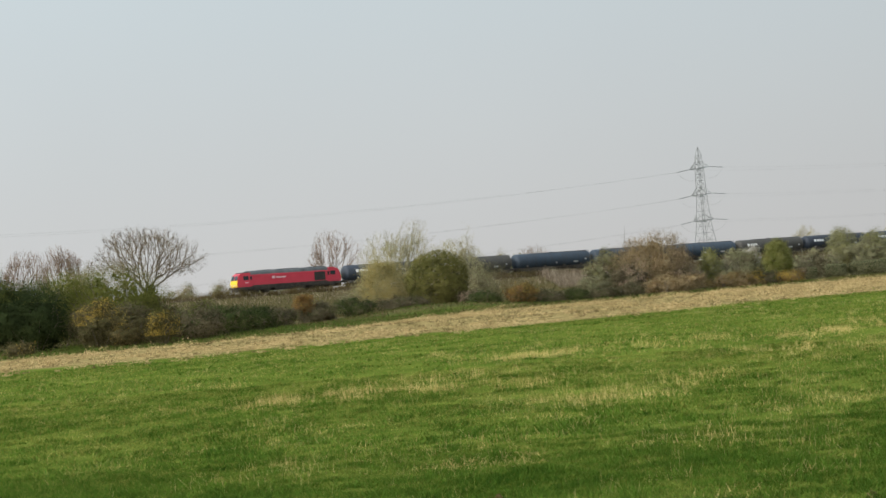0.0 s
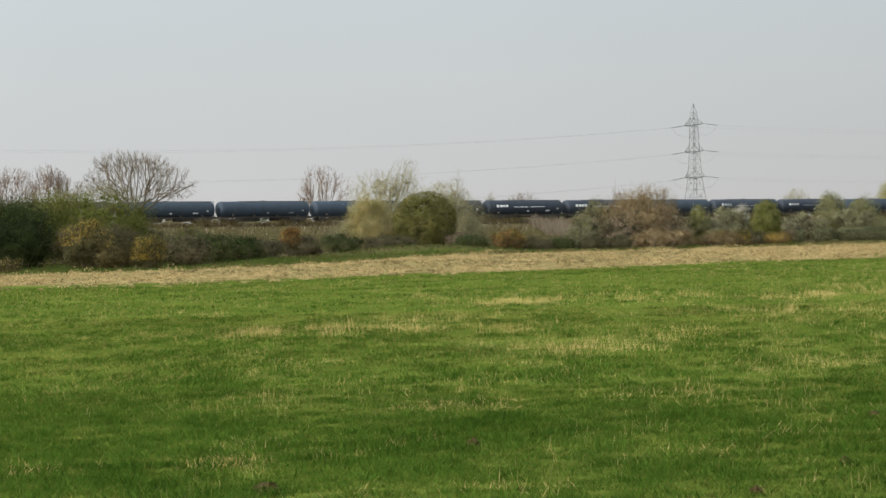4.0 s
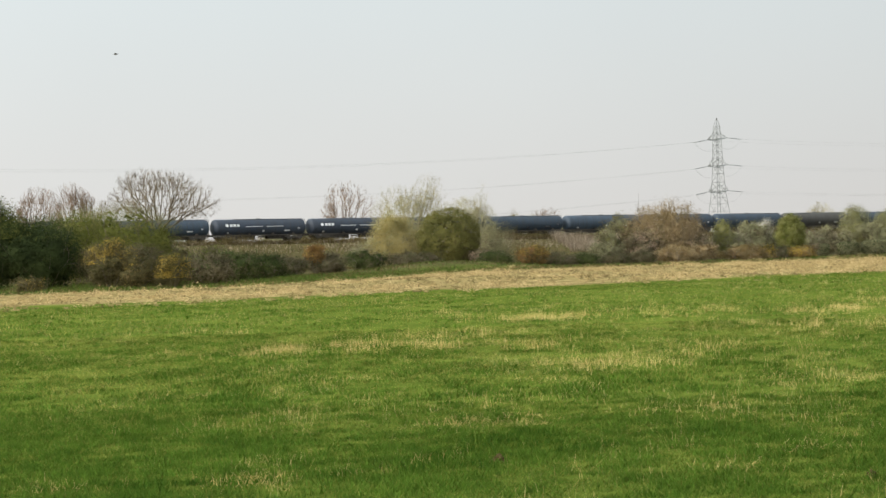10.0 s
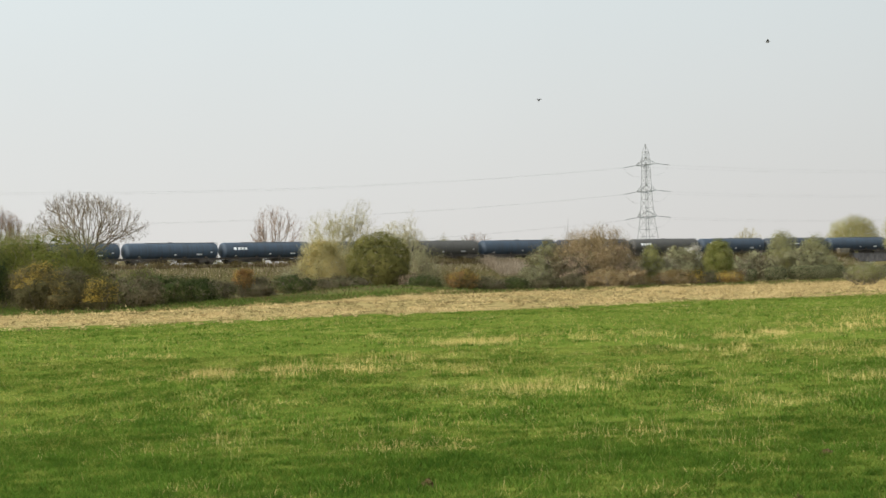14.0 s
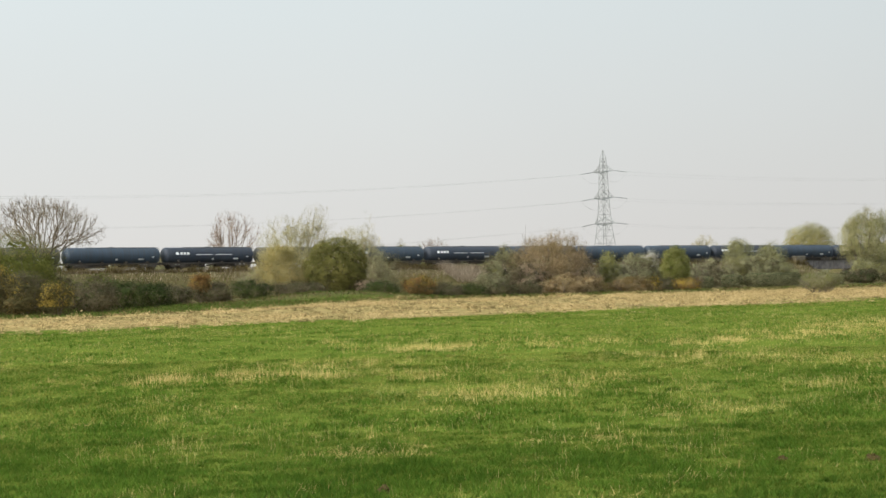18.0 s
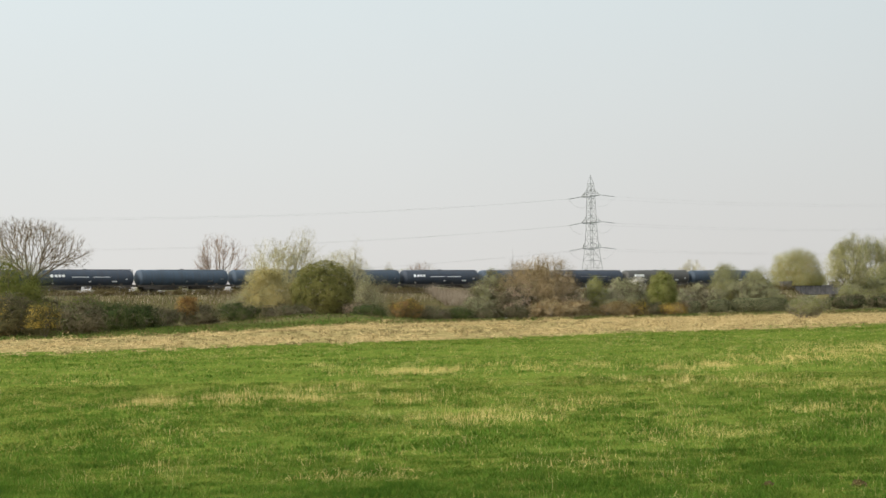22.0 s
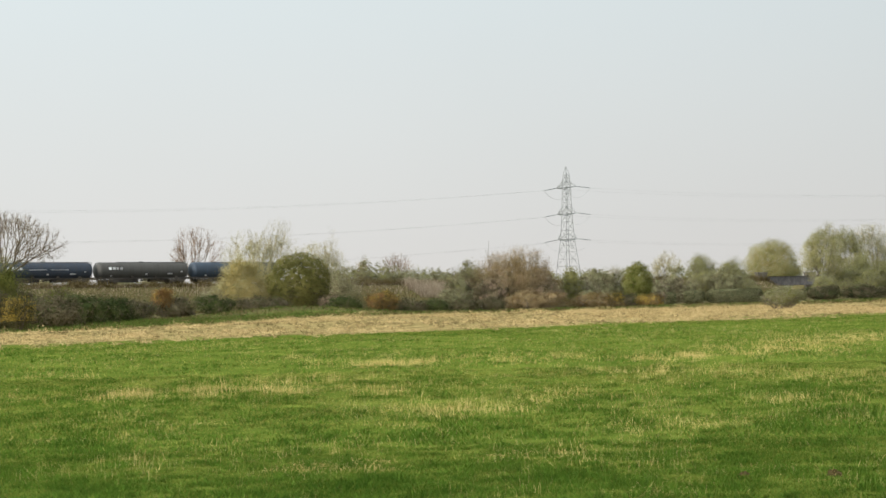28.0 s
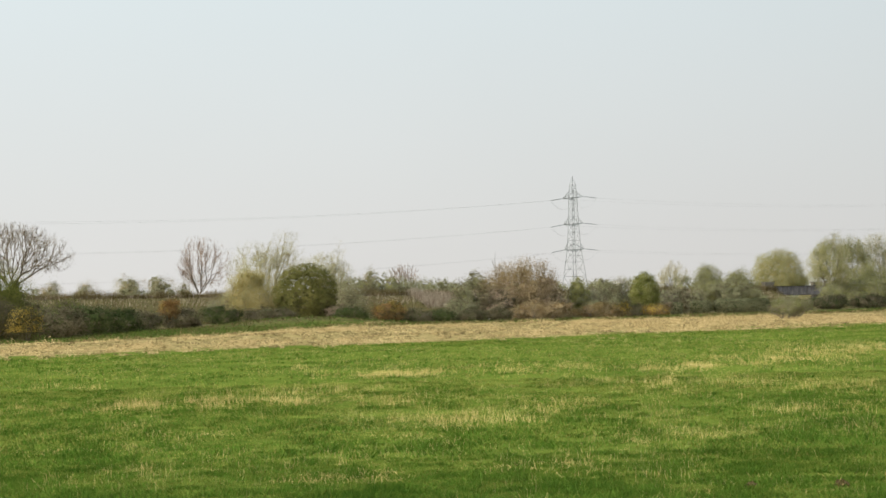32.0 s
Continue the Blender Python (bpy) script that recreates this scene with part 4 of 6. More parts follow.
LOCO = locomotive()
for child in LOCO.children_recursive:
    child.data.transform(Matrix.Diagonal((0.968, 1, 1, 1)))
KINDS = {
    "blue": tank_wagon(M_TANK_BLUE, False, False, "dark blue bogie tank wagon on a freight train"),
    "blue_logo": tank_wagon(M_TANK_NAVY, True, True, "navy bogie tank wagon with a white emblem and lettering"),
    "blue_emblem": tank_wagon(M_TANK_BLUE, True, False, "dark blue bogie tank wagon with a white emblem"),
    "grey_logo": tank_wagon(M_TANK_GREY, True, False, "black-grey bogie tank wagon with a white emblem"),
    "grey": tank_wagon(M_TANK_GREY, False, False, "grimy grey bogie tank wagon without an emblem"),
}
ORDER = {1: "blue_logo", 2: "grey_logo", 6: "grey_logo", 7: "blue_logo", 8: "blue_logo", 10: "blue_logo", 11: "blue_logo", 15: "blue_emblem", 17: "grey", 19: "blue_logo", 20: "grey_logo",
         21: "blue_emblem", 22: "blue_logo", 26: "blue_logo", 28: "blue_logo", 29: "grey_logo"}
PITCH, LOCO_TAIL, WAGONS = 18.0, 18.45, 30
TRAIN = [(LOCO, LOCO_TAIL - 10.67)]
used = set()
for i in range(1, WAGONS + 1):
    kind = ORDER.get(i, "blue")
    ob = KINDS[kind]
    if kind in used:
        ob = copy_thing(ob, pose(0, 0, 0))
    used.add(kind)
    TRAIN.append((ob, LOCO_TAIL + PITCH * (i - 0.5)))


# ---------------------------------------------------------------- power line
PX, PY = 33.0, 440.0
ARM = Vector((0.54, -0.84, 0))
LINE = Vector((0.84, 0.54, 0))


def lattice(bm, a, b, r=0.05):
    rod_bm(a, b, r, n=4, bm=bm)


STRINGS = {-1: (3.5, -0.55), 1: (3.8, -0.32)}   # insulator strings: reach along the line and droop


def pylon():
    t = thing("electricity_pylon", (PX, PY, 0), "grey steel lattice electricity pylon with six cross-arms", "pylon")
    H = 30.3
    halves = [(0.0, 2.5), (8.5, 1.72), (14.0, 1.1), (19.7, 0.82), (25.6, 0.66), (28.4, 0.5)]

    def half(z):
        for (z0, a), (z1, b) in zip(halves, halves[1:]):
            if z <= z1:
                return a + (b - a) * (z - z0) / (z1 - z0)
        return 0.5

    def corner(i, z):
        h = half(z)
        sx, sy = ((-1, -1), (1, -1), (1, 1), (-1, 1))[i % 4]
        v = ARM * (sx * h) + LINE * (sy * h)
        return Vector((v.x, v.y, z))

    for i in range(4):
        bm = bmesh.new()
        for (z0, _), (z1, _) in zip(halves, halves[1:]):
            lattice(bm, corner(i, z0), corner(i, z1), 0.052)
        part("leg", bm, M_STEEL, t)
    levels = [0.0, 4.2, 8.0, 11.2, 14.0, 16.0, 17.9, 19.7, 21.3, 22.8, 24.2, 25.6, 27.0, 28.4]
    for i in range(4):
        bm = bmesh.new()
        for z0, z1 in zip(levels, levels[1:]):
            lattice(bm, corner(i, z0), corner(i + 1, z1), 0.026)
            lattice(bm, corner(i + 1, z0), corner(i, z1), 0.026)
            lattice(bm, corner(i, z1), corner(i + 1, z1), 0.03)
        # slimmer redundant members within the tall lower panels
        for z0, z1 in zip(levels[:4], levels[1:5]):
            zm = (z0 + z1) / 2
            mid = (corner(i, zm) + corner(i + 1, zm)) / 2
            lattice(bm, corner(i, zm), mid, 0.02)
            lattice(bm, corner(i + 1, zm), mid, 0.02)
        part("bracing", bm, M_STEEL, t)
    bm = bmesh.new()
    for i in range(4):
        lattice(bm, corner(i, 28.4), Vector((0, 0, H)), 0.04)
    part("peak", bm, M_STEEL, t)
    for z in (25.6, 19.7, 14.0):
        for s in (-1, 1):
            tip = ARM * (s * 3.7) + Vector((0, 0, z))
            bm = bmesh.new()
            for i in ((1, 2) if s > 0 else (0, 3)):
                lattice(bm, corner(i, z), tip, 0.06)
                lattice(bm, corner(i, z + 1.4), tip, 0.05)
                mid = (corner(i, z) + tip) / 2
                lattice(bm, mid, (corner(i, z + 1.4) + tip) / 2, 0.035)
                lattice(bm, mid, corner(i, z + 1.4), 0.035)
            arm = part("cross_arm", bm, M_STEEL, t)
            for w, (reach, dz) in STRINGS.items():
                bm = bmesh.new()
                end = tip + LINE * (w * reach) + Vector((0, 0, dz))
                rod_bm(tip, end, 0.04, n=6, bm=bm)
                for k in range(12):
                    c = tip.lerp(end, 0.15 + 0.065 * k)
                    rod_bm(c, tip.lerp(end, 0.18 + 0.065 * k), 0.075, n=8, bm=bm)
                part("insulator", bm, M_GLASS_INS, arm, "string of glass insulator discs")
            # the slack loop that joins the two sides under the arm
            a, b = (tip + LINE * (w * STRINGS[w][0]) + Vector((0, 0, STRINGS[w][1])) for w in (-1, 1))
            pts = [a.lerp(b, k / 12) + Vector((0, 0, -2.1 * 4 * (k / 12) * (1 - k / 12))) for k in range(13)]
            bm = bmesh.new()
            for p, q in zip(pts, pts[1:]):
                rod_bm(p, q, 0.018, n=4, bm=bm)
            part("jumper", bm, M_WIRE, arm)


pylon()


def conductor(z, side, way):
    """One wire from an insulator of the pylon to the next pylon, far outside the view."""
    tip = Vector((PX, PY, z)) + ARM * (side * 3.7) + LINE * (way * STRINGS[way][0]) + Vector((0, 0, STRINGS[way][1]))
    if way < 0:
        end, sag = Vector((-221.6, 281.0, z + 2.0)) + ARM * (side * 3.7), 6.75
    else:
        end, sag = Vector((186.0, 535.0, z + 3.3)) + ARM * (side * 3.7), 2.6
    n = 48
    p = np.array([tip.lerp(end, k / n) + Vector((0, 0, -4 * sag * (k / n) * (1 - k / n))) for k in range(n + 1)])
    ob = new("power_cable", fast_mesh("power_cable", *tubes(p[:-1], p[1:], np.full(n, 0.0092), np.full(n, 0.0092), 5), M_WIRE))
    tagged(ob, "thin sagging overhead power cable strung from a pylon", "cable", "power cables")


for z in (25.6, 19.7, 14.0):
    for side in (-1, 1):
        for way in (-1, 1):
            conductor(z, side, way)

# ---------------------------------------------------------------- shrubs and trees near the field's far side
bush("hawthorn_bush", -44.4, 150.0, 6.4, 7.2, "large dark green hawthorn bush beside the field", [(M_HAWTHORN, 1.0), (M_HAZE, 1.0, 0.56, 1.1)], 19000, 0.07, 6, seed=2, hollow=0.45, clump=0.45, ragged=0.5)
bush("hawthorn_bush", -40.6, 150.5, 7.0, 5.9, "dark green hawthorn bush sloping down to a gorse thicket", [(M_HAWTHORN, 1.0), (M_HAZE, 0.12, 0.65, 1.1)], 17000, 0.07, 4, seed=22, hollow=0.45, clump=0.45, ragged=0.5)
bush("hawthorn_bush", -50.5, 155.0, 9.0, 7.2, "large dark green hawthorn bush with yellow-green tops", [(M_HAWTHORN, 0.9), (M_HAZE, 0.9, 0.5, 1.1)], 7000, 0.075, 14, seed=3, hollow=0.5, clump=0.42)
bush("budding_sallow", -38.2, 166.0, 12.8, 7.3, "broad sallow bush hazy with yellow-green buds", [(M_HAZE, 1.0), (M_BUDS, 0.2, 0.65, 1.1)], 52000, 0.046, 4, depth=8, seed=4, hollow=0.45, clump=0.55, ragged=0.3, slim=0.4, upright=0.9, core=0.6)
bush("budding_sallow", -43.0, 168.0, 10.0, 7.0, "broad sallow bush hazy with yellow-green buds", [(M_HAZE, 1.0), (M_HAWTHORN, 0.3)], 18000, 0.06, 3, seed=9, hollow=0.45, clump=0.55, slim=0.4, upright=0.9, core=0.6)
bush("thorn_bush", -31.0, 170.0, 5.6, 3.2, "dark thorn scrub under a leafless tree", [(M_BRAMBLE, 0.6), (M_HAZE, 0.4)], 5000, 0.09, 8, seed=10, hollow=0.8)
bush("bramble_thicket", -34.5, 151.0, 9.5, 3.3, "dark brown bramble thicket at the field edge", [(M_BRAMBLE, 1.0), (M_BRAMBLE_GREEN, 0.25)], 15000, 0.065, 10, depth=5, seed=5)
bush("gorse_bush", -33.9, 144.5, 3.9, 3.7, "gorse bush in yellow flower at the field edge", [(M_GORSE_GREEN, 0.9), (M_GORSE, 0.6, 0.50, 1.1), (M_BRAMBLE, 0.25)], 6000, 0.06, 7, seed=6, hollow=0.5)
bush("gorse_bush", -31.6, 144.0, 3.4, 2.6, "dusty grey-green gorse bush with few flowers", [(M_GORSE_GREEN, 0.8), (M_ROUGH, 0.35), (M_GORSE, 0.05)], 5000, 0.06, 6, seed=7)
bush("gorse_bush", -28.6, 141.0, 2.3, 2.5, "small gorse bush bright with yellow flowers", [(M_GORSE_GREEN, 0.7), (M_GORSE, 0.55, 0.3, 1.1)], 4200, 0.05, 6, seed=8, hollow=0.4)
bush("gorse_bush", -36.8, 132.5, 2.2, 0.9, "small low gorse bush in the headland grass", [(M_GORSE_GREEN, 0.7), (M_GORSE, 0.1), (M_ROUGH, 0.4)], 1500, 0.055, 5, seed=18)
tree("bare_ash_tree", -37.3, 178.0, 11.1, 10.7, "spreading leafless tree with ivy on its stems", M_TWIG, 5.0, 3.9, 1000, 3, 0.19, 0.0135, 15000, 0.45, seed=11, early=0.26, shell=0.36)
bush("ivy", -37.0, 177.6, 1.5, 5.4, "ivy climbing the stem of a leafless tree", M_IVY, 1300, 0.09, 5, base=2.0, seed=12, stems=3, category="ivy", clump=0.22, core=0.3)
tree("bare_tree", -68.8, 250.0, 8.4, 12.1, "rounded leafless tree beyond the thicket", M_TWIG_RED, 4.0, 2.0, 700, 2, 0.16, 0.017, 9000, 0.65, shell=0.42, seed=13, early=0.3)
tree("bare_tree", -61.9, 246.0, 7.8, 13.1, "leafless tree with reddish twigs beyond the thicket", M_TWIG_RED, 2.5, 1.2, 900, 3, 0.16, 0.017, 12000, 0.65, shell=0.42, seed=14)
tree("bare_tree", -56.6, 240.0, 5.2, 10.2, "small leafless tree beyond the thicket", M_TWIG, 2.5, 1.0, 500, 2, 0.11, 0.014, 5000, 0.5, shell=0.42, seed=16)
bush("thorn_bush", -38.0, 182.0, 9.5, 4.6, "grey-brown thorn scrub under a leafless tree", [(M_BRAMBLE, 0.5), (M_DULL, 0.3)], 5000, 0.09, 9, seed=17, hollow=0.9)
HEDGE = [(-27.3, 148.0, 4.8, 2.4), (-28.0, 160.0, 5.0, 2.5), (-28.5, 172.0, 5.4, 2.6), (-29.0, 186.0, 5.4, 2.3), (-29.2, 201.0, 5.6, 2.2), (-26.9, 215.0, 5.6, 2.3),
         (-23.5, 226.0, 5.6, 2.4), (-19.6, 232.0, 5.4, 2.1), (-34.0, 205.0, 6.0, 2.3), (-17.0, 226.0, 4.6, 1.6), (-8.8, 226.0, 4.8, 1.5), (-1.6, 226.4, 4.8, 1.4), (1.6, 228.4, 3.6, 1.3),
         (5.0, 230.0, 3.6, 1.2), (8.3, 231.0, 3.2, 1.5), (20.8, 240.0, 3.2, 1.4), (25.6, 243.0, 3.6, 1.6)]
for i, (x, y, w, h) in enumerate(HEDGE):
    green = i in (1, 2, 3, 6, 10, 12)
    bush("hedge_bush", x, y, w, h, "low green bramble bush in a ragged hedge" if green else "low brown bramble bush in a ragged hedge",
         [(M_BRAMBLE_GREEN if green else M_BRAMBLE, 1.0), (M_BRAMBLE if green else M_BRAMBLE_GREEN, 0.25)], 4000, 0.082, 7, depth=w * 0.75, seed=40 + i, group="ragged hedge", stems=6)
bush("bracken_clump", -27.9, 214.5, 2.4, 3.4, "pale rusty orange gorse clump above the hedge", [(M_BRACKEN, 0.9), (M_GORSE, 0.1), (M_GORSE_GREEN, 0.3)], 2600, 0.08, 5, base=1.2, seed=61)
bush("gorse_bush", -4.3, 222.6, 4.3, 2.4, "rounded rusty orange and olive gorse bush", [(M_BRACKEN, 0.5), (M_GORSE, 0.3, 0.5, 1.1), (M_GORSE_GREEN, 0.6)], 4200, 0.075, 7, seed=62)
bush("gorse_bush", 23.5, 240.0, 2.2, 1.8, "small gorse bush with orange-yellow flowers", [(M_GORSE_GREEN, 0.6), (M_GORSE, 0.7)], 1800, 0.08, 5, seed=63)
bush("gorse_bush", 27.9, 241.6, 3.6, 1.5, "low spreading tan and rusty gorse bush", [(M_ROUGH, 0.7), (M_BRACKEN, 0.4), (M_GORSE, 0.5)], 2600, 0.07, 5, seed=64)
bush("round_holly_bush", -14.6, 238.0, 9.3, 7.8, "large round olive-green evergreen bush", [(M_HOLLY, 1.0), (M_GORSE_GREEN, 0.15, 0.0, 0.5)], 24000, 0.08, 1, seed=65, hollow=0.2, clump=0.18, ragged=0.35, stems=5)
tree("pale_willow", -21.6, 257.8, 10.0, 11.5, "pale yellow-green budding willow tree", M_TWIG_PALE, 2.0, 0.8, 900, 3, 0.16, 0.0145, 9000, 0.5, M_WILLOW, 27000, 0.05, more=((3.5, 5.2, 13.2, 4.5),), seed=66)
tree("pale_willow", -13.8, 271.4, 9.8, 10.4, "pale yellow-green budding willow tree", M_TWIG_PALE, 2.0, 0.8, 640, 3, 0.13, 0.0145, 10000, 0.5, M_WILLOW, 19000, 0.05, more=((1.6, 3.4, 11.6, 5.5),), seed=67)
bush("budding_sallow", -21.2, 243.0, 10.0, 7.0, "sallow bush hazy with straw-yellow buds", [(M_BUDS, 0.8), (M_WILLOW, 0.4)], 28000, 0.06, 3, seed=68, hollow=0.45, clump=0.5, slim=0.38, upright=0.9, ragged=0.5)
bush("thorn_bush", -9.6, 262.0, 6.0, 6.6, "grey-green thorn bush with few leaves", [(M_DULL, 0.8), (M_BRAMBLE, 0.4)], 5200, 0.08, 4, seed=69, hollow=0.9, core=0, clump=0.5, slim=0.35, upright=0.8)
bush("thorn_bush", 6.0, 251.0, 6.0, 6.4, "olive thorn bush beside brown scrub", [(M_DULL, 0.6), (M_BRAMBLE, 0.5), (M_FRESH, 0.15)], 5000, 0.10, 8, seed=70)
tree("brown_scrub", 11.9, 248.0, 11.6, 7.8, "dense brown leafless scrub with upright twigs", M_SCRUB, 1.0, 0.3, 900, 5, 0.08, 0.014, 19000, 0.75, M_SCRUB, 16000, 0.055, 0.25, M_ROUGH, seed=71, early=0.3, category="scrub")
bush("brown_scrub", 12.2, 247.0, 11.0, 5.9, "lower brown scrub of dense bare twigs", [(M_SCRUB, 1.0), (M_TWIG_RED, 0.4, 0.5, 1.1)], 15000, 0.15, 5, seed=79, category="scrub", slim=0.08, upright=1.3, hollow=0.5, stems=20, clump=0.5, core=0.5)
tree("bare_sapling", 8.9, 250.0, 1.9, 8.9, "thin upright leafless sapling in the scrub", M_TWIG, 3.0, 0.4, 40, 1, 0.06, 0.014, 160, 0.6, more=((1.0, 1.0, 8.4, 3.0),), seed=72)
bush("thorn_bush", 10.0, 246.0, 6.6, 4.6, "dull green thorn bush within brown scrub", [(M_DULL, 0.5), (M_BRAMBLE, 0.7)], 6000, 0.09, 8, seed=73, hollow=0.9)
bush("bramble_thicket", 13.4, 236.2, 9.4, 2.3, "reddish-brown bramble thicket at the field edge", [(M_SCRUB, 0.9), (M_BRACKEN, 0.15), (M_ROUGH, 0.4)], 9000, 0.06, 9, depth=4, seed=74, hollow=0.6)
bush("bramble_thicket", 21.0, 239.0, 7.6, 1.9, "tan and brown bramble thicket at the field edge", [(M_ROUGH, 0.7), (M_BRACKEN, 0.2), (M_SCRUB, 0.4)], 6000, 0.06, 8, depth=4, seed=99, hollow=0.6)
bush("thorn_bush", 19.2, 250.6, 3.6, 5.1, "green hawthorn bush coming into leaf", [(M_FRESH, 0.6), (M_DULL, 0.5)], 4500, 0.10, 7, seed=75)
bush("thorn_bush", 24.5, 268.0, 7.4, 5.2, "dull grey-green thorn thicket", [(M_DULL, 0.7), (M_BRAMBLE, 0.6)], 7500, 0.10, 9, seed=76)
bush("blackthorn", 26.6, 274.0, 3.2, 5.4, "blackthorn bush in white blossom", [(M_BLOSSOM, 0.7), (M_DULL, 0.3)], 3000, 0.06, 5, base=2.6, seed=77)
bush("round_thorn_tree", 28.3, 257.0, 4.4, 6.0, "rounded light green hawthorn tree", [(M_FRESH, 0.7), (M_HAZE, 0.6)], 9000, 0.085, 2, base=0.3, seed=78, hollow=0.25, clump=0.25, category="tree", ragged=0.25)
bush("thorn_bush", 46.4, 326.0, 6.6, 8.1, "rounded green bush below the railway bank", [(M_DULL, 0.9), (M_FRESH, 0.3)], 11000, 0.09, 4, seed=79, clump=0.4, hollow=0.4, ragged=0.6)
bush("thorn_bush", 52.6, 332.0, 6.2, 7.6, "rounded green bush below the railway bank", [(M_DULL, 0.8), (M_FRESH, 0.3)], 9000, 0.09, 4, seed=80, clump=0.4, hollow=0.4, ragged=0.6)
bush("thorn_bush", 38.0, 300.0, 6.0, 4.0, "brown leafless thorn scrub below the railway bank", [(M_BRAMBLE, 0.6), (M_DULL, 0.3)], 4000, 0.10, 7, seed=81, hollow=0.9)
for i, (x0, x1, y, h) in enumerate(((34.2, 36.3, 281.0, 1.7), (37.4, 40.5, 281.4, 1.85), (40.8, 49.0, 282.4, 1.95), (49.3, 55.5, 284.0, 1.6))):
    clipped_hedge(x0, x1, y, h, 1.8, 480 + i)
bush("thorn_bush", 54.6, 329.0, 4.6, 3.7, "grey-green thorn bush beside the bridge", [(M_DULL, 1.0), (M_FRESH, 0.2)], 5000, 0.10, 7, seed=98, clump=0.3)
tree("tall_willow", 69.6, 342.8, 8.2, 13.6, "tall pale willow coming into leaf", M_TWIG_PALE, 2.6, 1.2, 620, 1, 0.17, 0.018, 4000, 0.6, M_WILLOW, 20000, 0.075, 0.25, M_FRESH, seed=84)
tree("leafy_tree", 81.2, 376.0, 10.6, 15.2, "broad yellow-green tree coming into leaf", M_TWIG_PALE, 1.0, 0.8, 560, 2, 0.18, 0.018, 4000, 0.6, M_DULL, 20000, 0.085, 0.3, M_FRESH, seed=85)
tree("leafy_tree", 79.0, 352.0, 9.0, 8.4, "yellow-green sallow below the railway bank", M_TWIG_PALE, 0.5, 0.3, 380, 3, 0.12, 0.016, 2000, 0.6, M_FRESH, 13000, 0.075, 0.25, M_DULL, seed=89)
tree("leafy_tree", 89.0, 386.0, 10.6, 15.6, "broad brownish tree with opening buds", M_TWIG_PALE, 1.0, 0.8, 700, 2, 0.18, 0.019, 8000, 0.6, M_DULL, 18000, 0.085, 0.3, seed=86)
tree("leafy_tree", 98.0, 394.0, 10.5, 15.0, "broad pale tree with opening buds", M_TWIG_PALE, 2.0, 0.8, 700, 2, 0.18, 0.02, 9000, 0.6, M_DULL, 8000, 0.08, 0.25, seed=87)
tree("leafy_tree", 109.0, 404.0, 13.0, 12.6, "broad green tree coming into leaf", M_TWIG, 2.0, 0.8, 460, 2, 0.18, 0.018, 3000, 0.6, M_DULL, 14000, 0.085, 0.25, M_FRESH, seed=88)
for i, (x, y, w, h) in enumerate(((69.0, 336.0, 5.0, 4.2), (76.0, 345.0, 9.0, 5.6), (84.5, 357.0, 10.0, 7.0), (93.0, 366.0, 10.0, 7.4), (102.0, 374.0, 10.0, 7.0), (111.0, 384.0, 10.0, 7.2))):
    bush("sallow_bush", x, y, w, h, "dull green sallow bush under taller trees", [(M_DULL, 0.8), (M_FRESH, 0.5)], 4800, 0.11, 7, seed=490 + i, hollow=0.6, clump=0.45, core=0.5, group="sallows under the trees")
for i, (x, y, w) in enumerate(((62.0, 305.0, 8.0), (69.0, 309.0, 8.0), (76.5, 314.0, 8.0), (85.0, 320.0, 9.0))):
    bush("bramble_thicket", x, y, w, 2.2, "dark undergrowth in front of the trees", [(M_BRAMBLE, 0.6), (M_HAWTHORN, 0.5)], 4000, 0.11, 7, depth=4, seed=90 + i)
bush("lone_thorn", 31.2, 170.6, 4.9, 1.9, "low many-stemmed olive thorn bush standing alone in the straw", [(M_HAZE, 0.5), (M_TWIG, 0.3), (M_DULL, 0.5)], 6500, 0.045, 9, base=0.55, seed=95, stems=28, hollow=0.6, slim=0.45, clump=0.3, core=0)

FILL = [(4.0, 243.0, 5.5, 3.0, 1), (8.5, 242.0, 6.0, 4.2, 0), (15.6, 245.0, 5.5, 3.2, 0), (20.5, 252.0, 6.0, 3.8, 2), (22.5, 258.0, 7.0, 4.2, 1), (30.0, 270.0, 7.0, 3.6, 1), (32.2, 276.0, 5.0, 2.3, 0),
        (33.0, 284.0, 7.0, 4.2, 2), (40.5, 312.0, 8.0, 4.8, 2), (49.5, 322.0, 8.0, 5.6, 1), (-16.5, 247.0, 6.0, 4.2, 1), (-25.0, 245.0, 6.0, 4.4, 2), (-10.5, 236.0, 4.6, 2.2, 0)]
for i, (x, y, w, h, k) in enumerate(FILL):
    mats = ([(M_BRAMBLE, 0.7), (M_TWIG_RED, 0.5)], [(M_DULL, 0.7), (M_BRAMBLE, 0.4)], [(M_DULL, 0.6), (M_TWIG, 0.5)])[k]
    bush("scrub_bush", x, y, w, h, ("low brown bramble scrub", "dull green thorn scrub coming into leaf", "grey-green thorn scrub full of bare twigs")[k] + " behind the hedge", mats, 3300, 0.10, 7, seed=500 + i, hollow=0.8,
         group="scrub", stems=8, slim=0.35, upright=0.6)

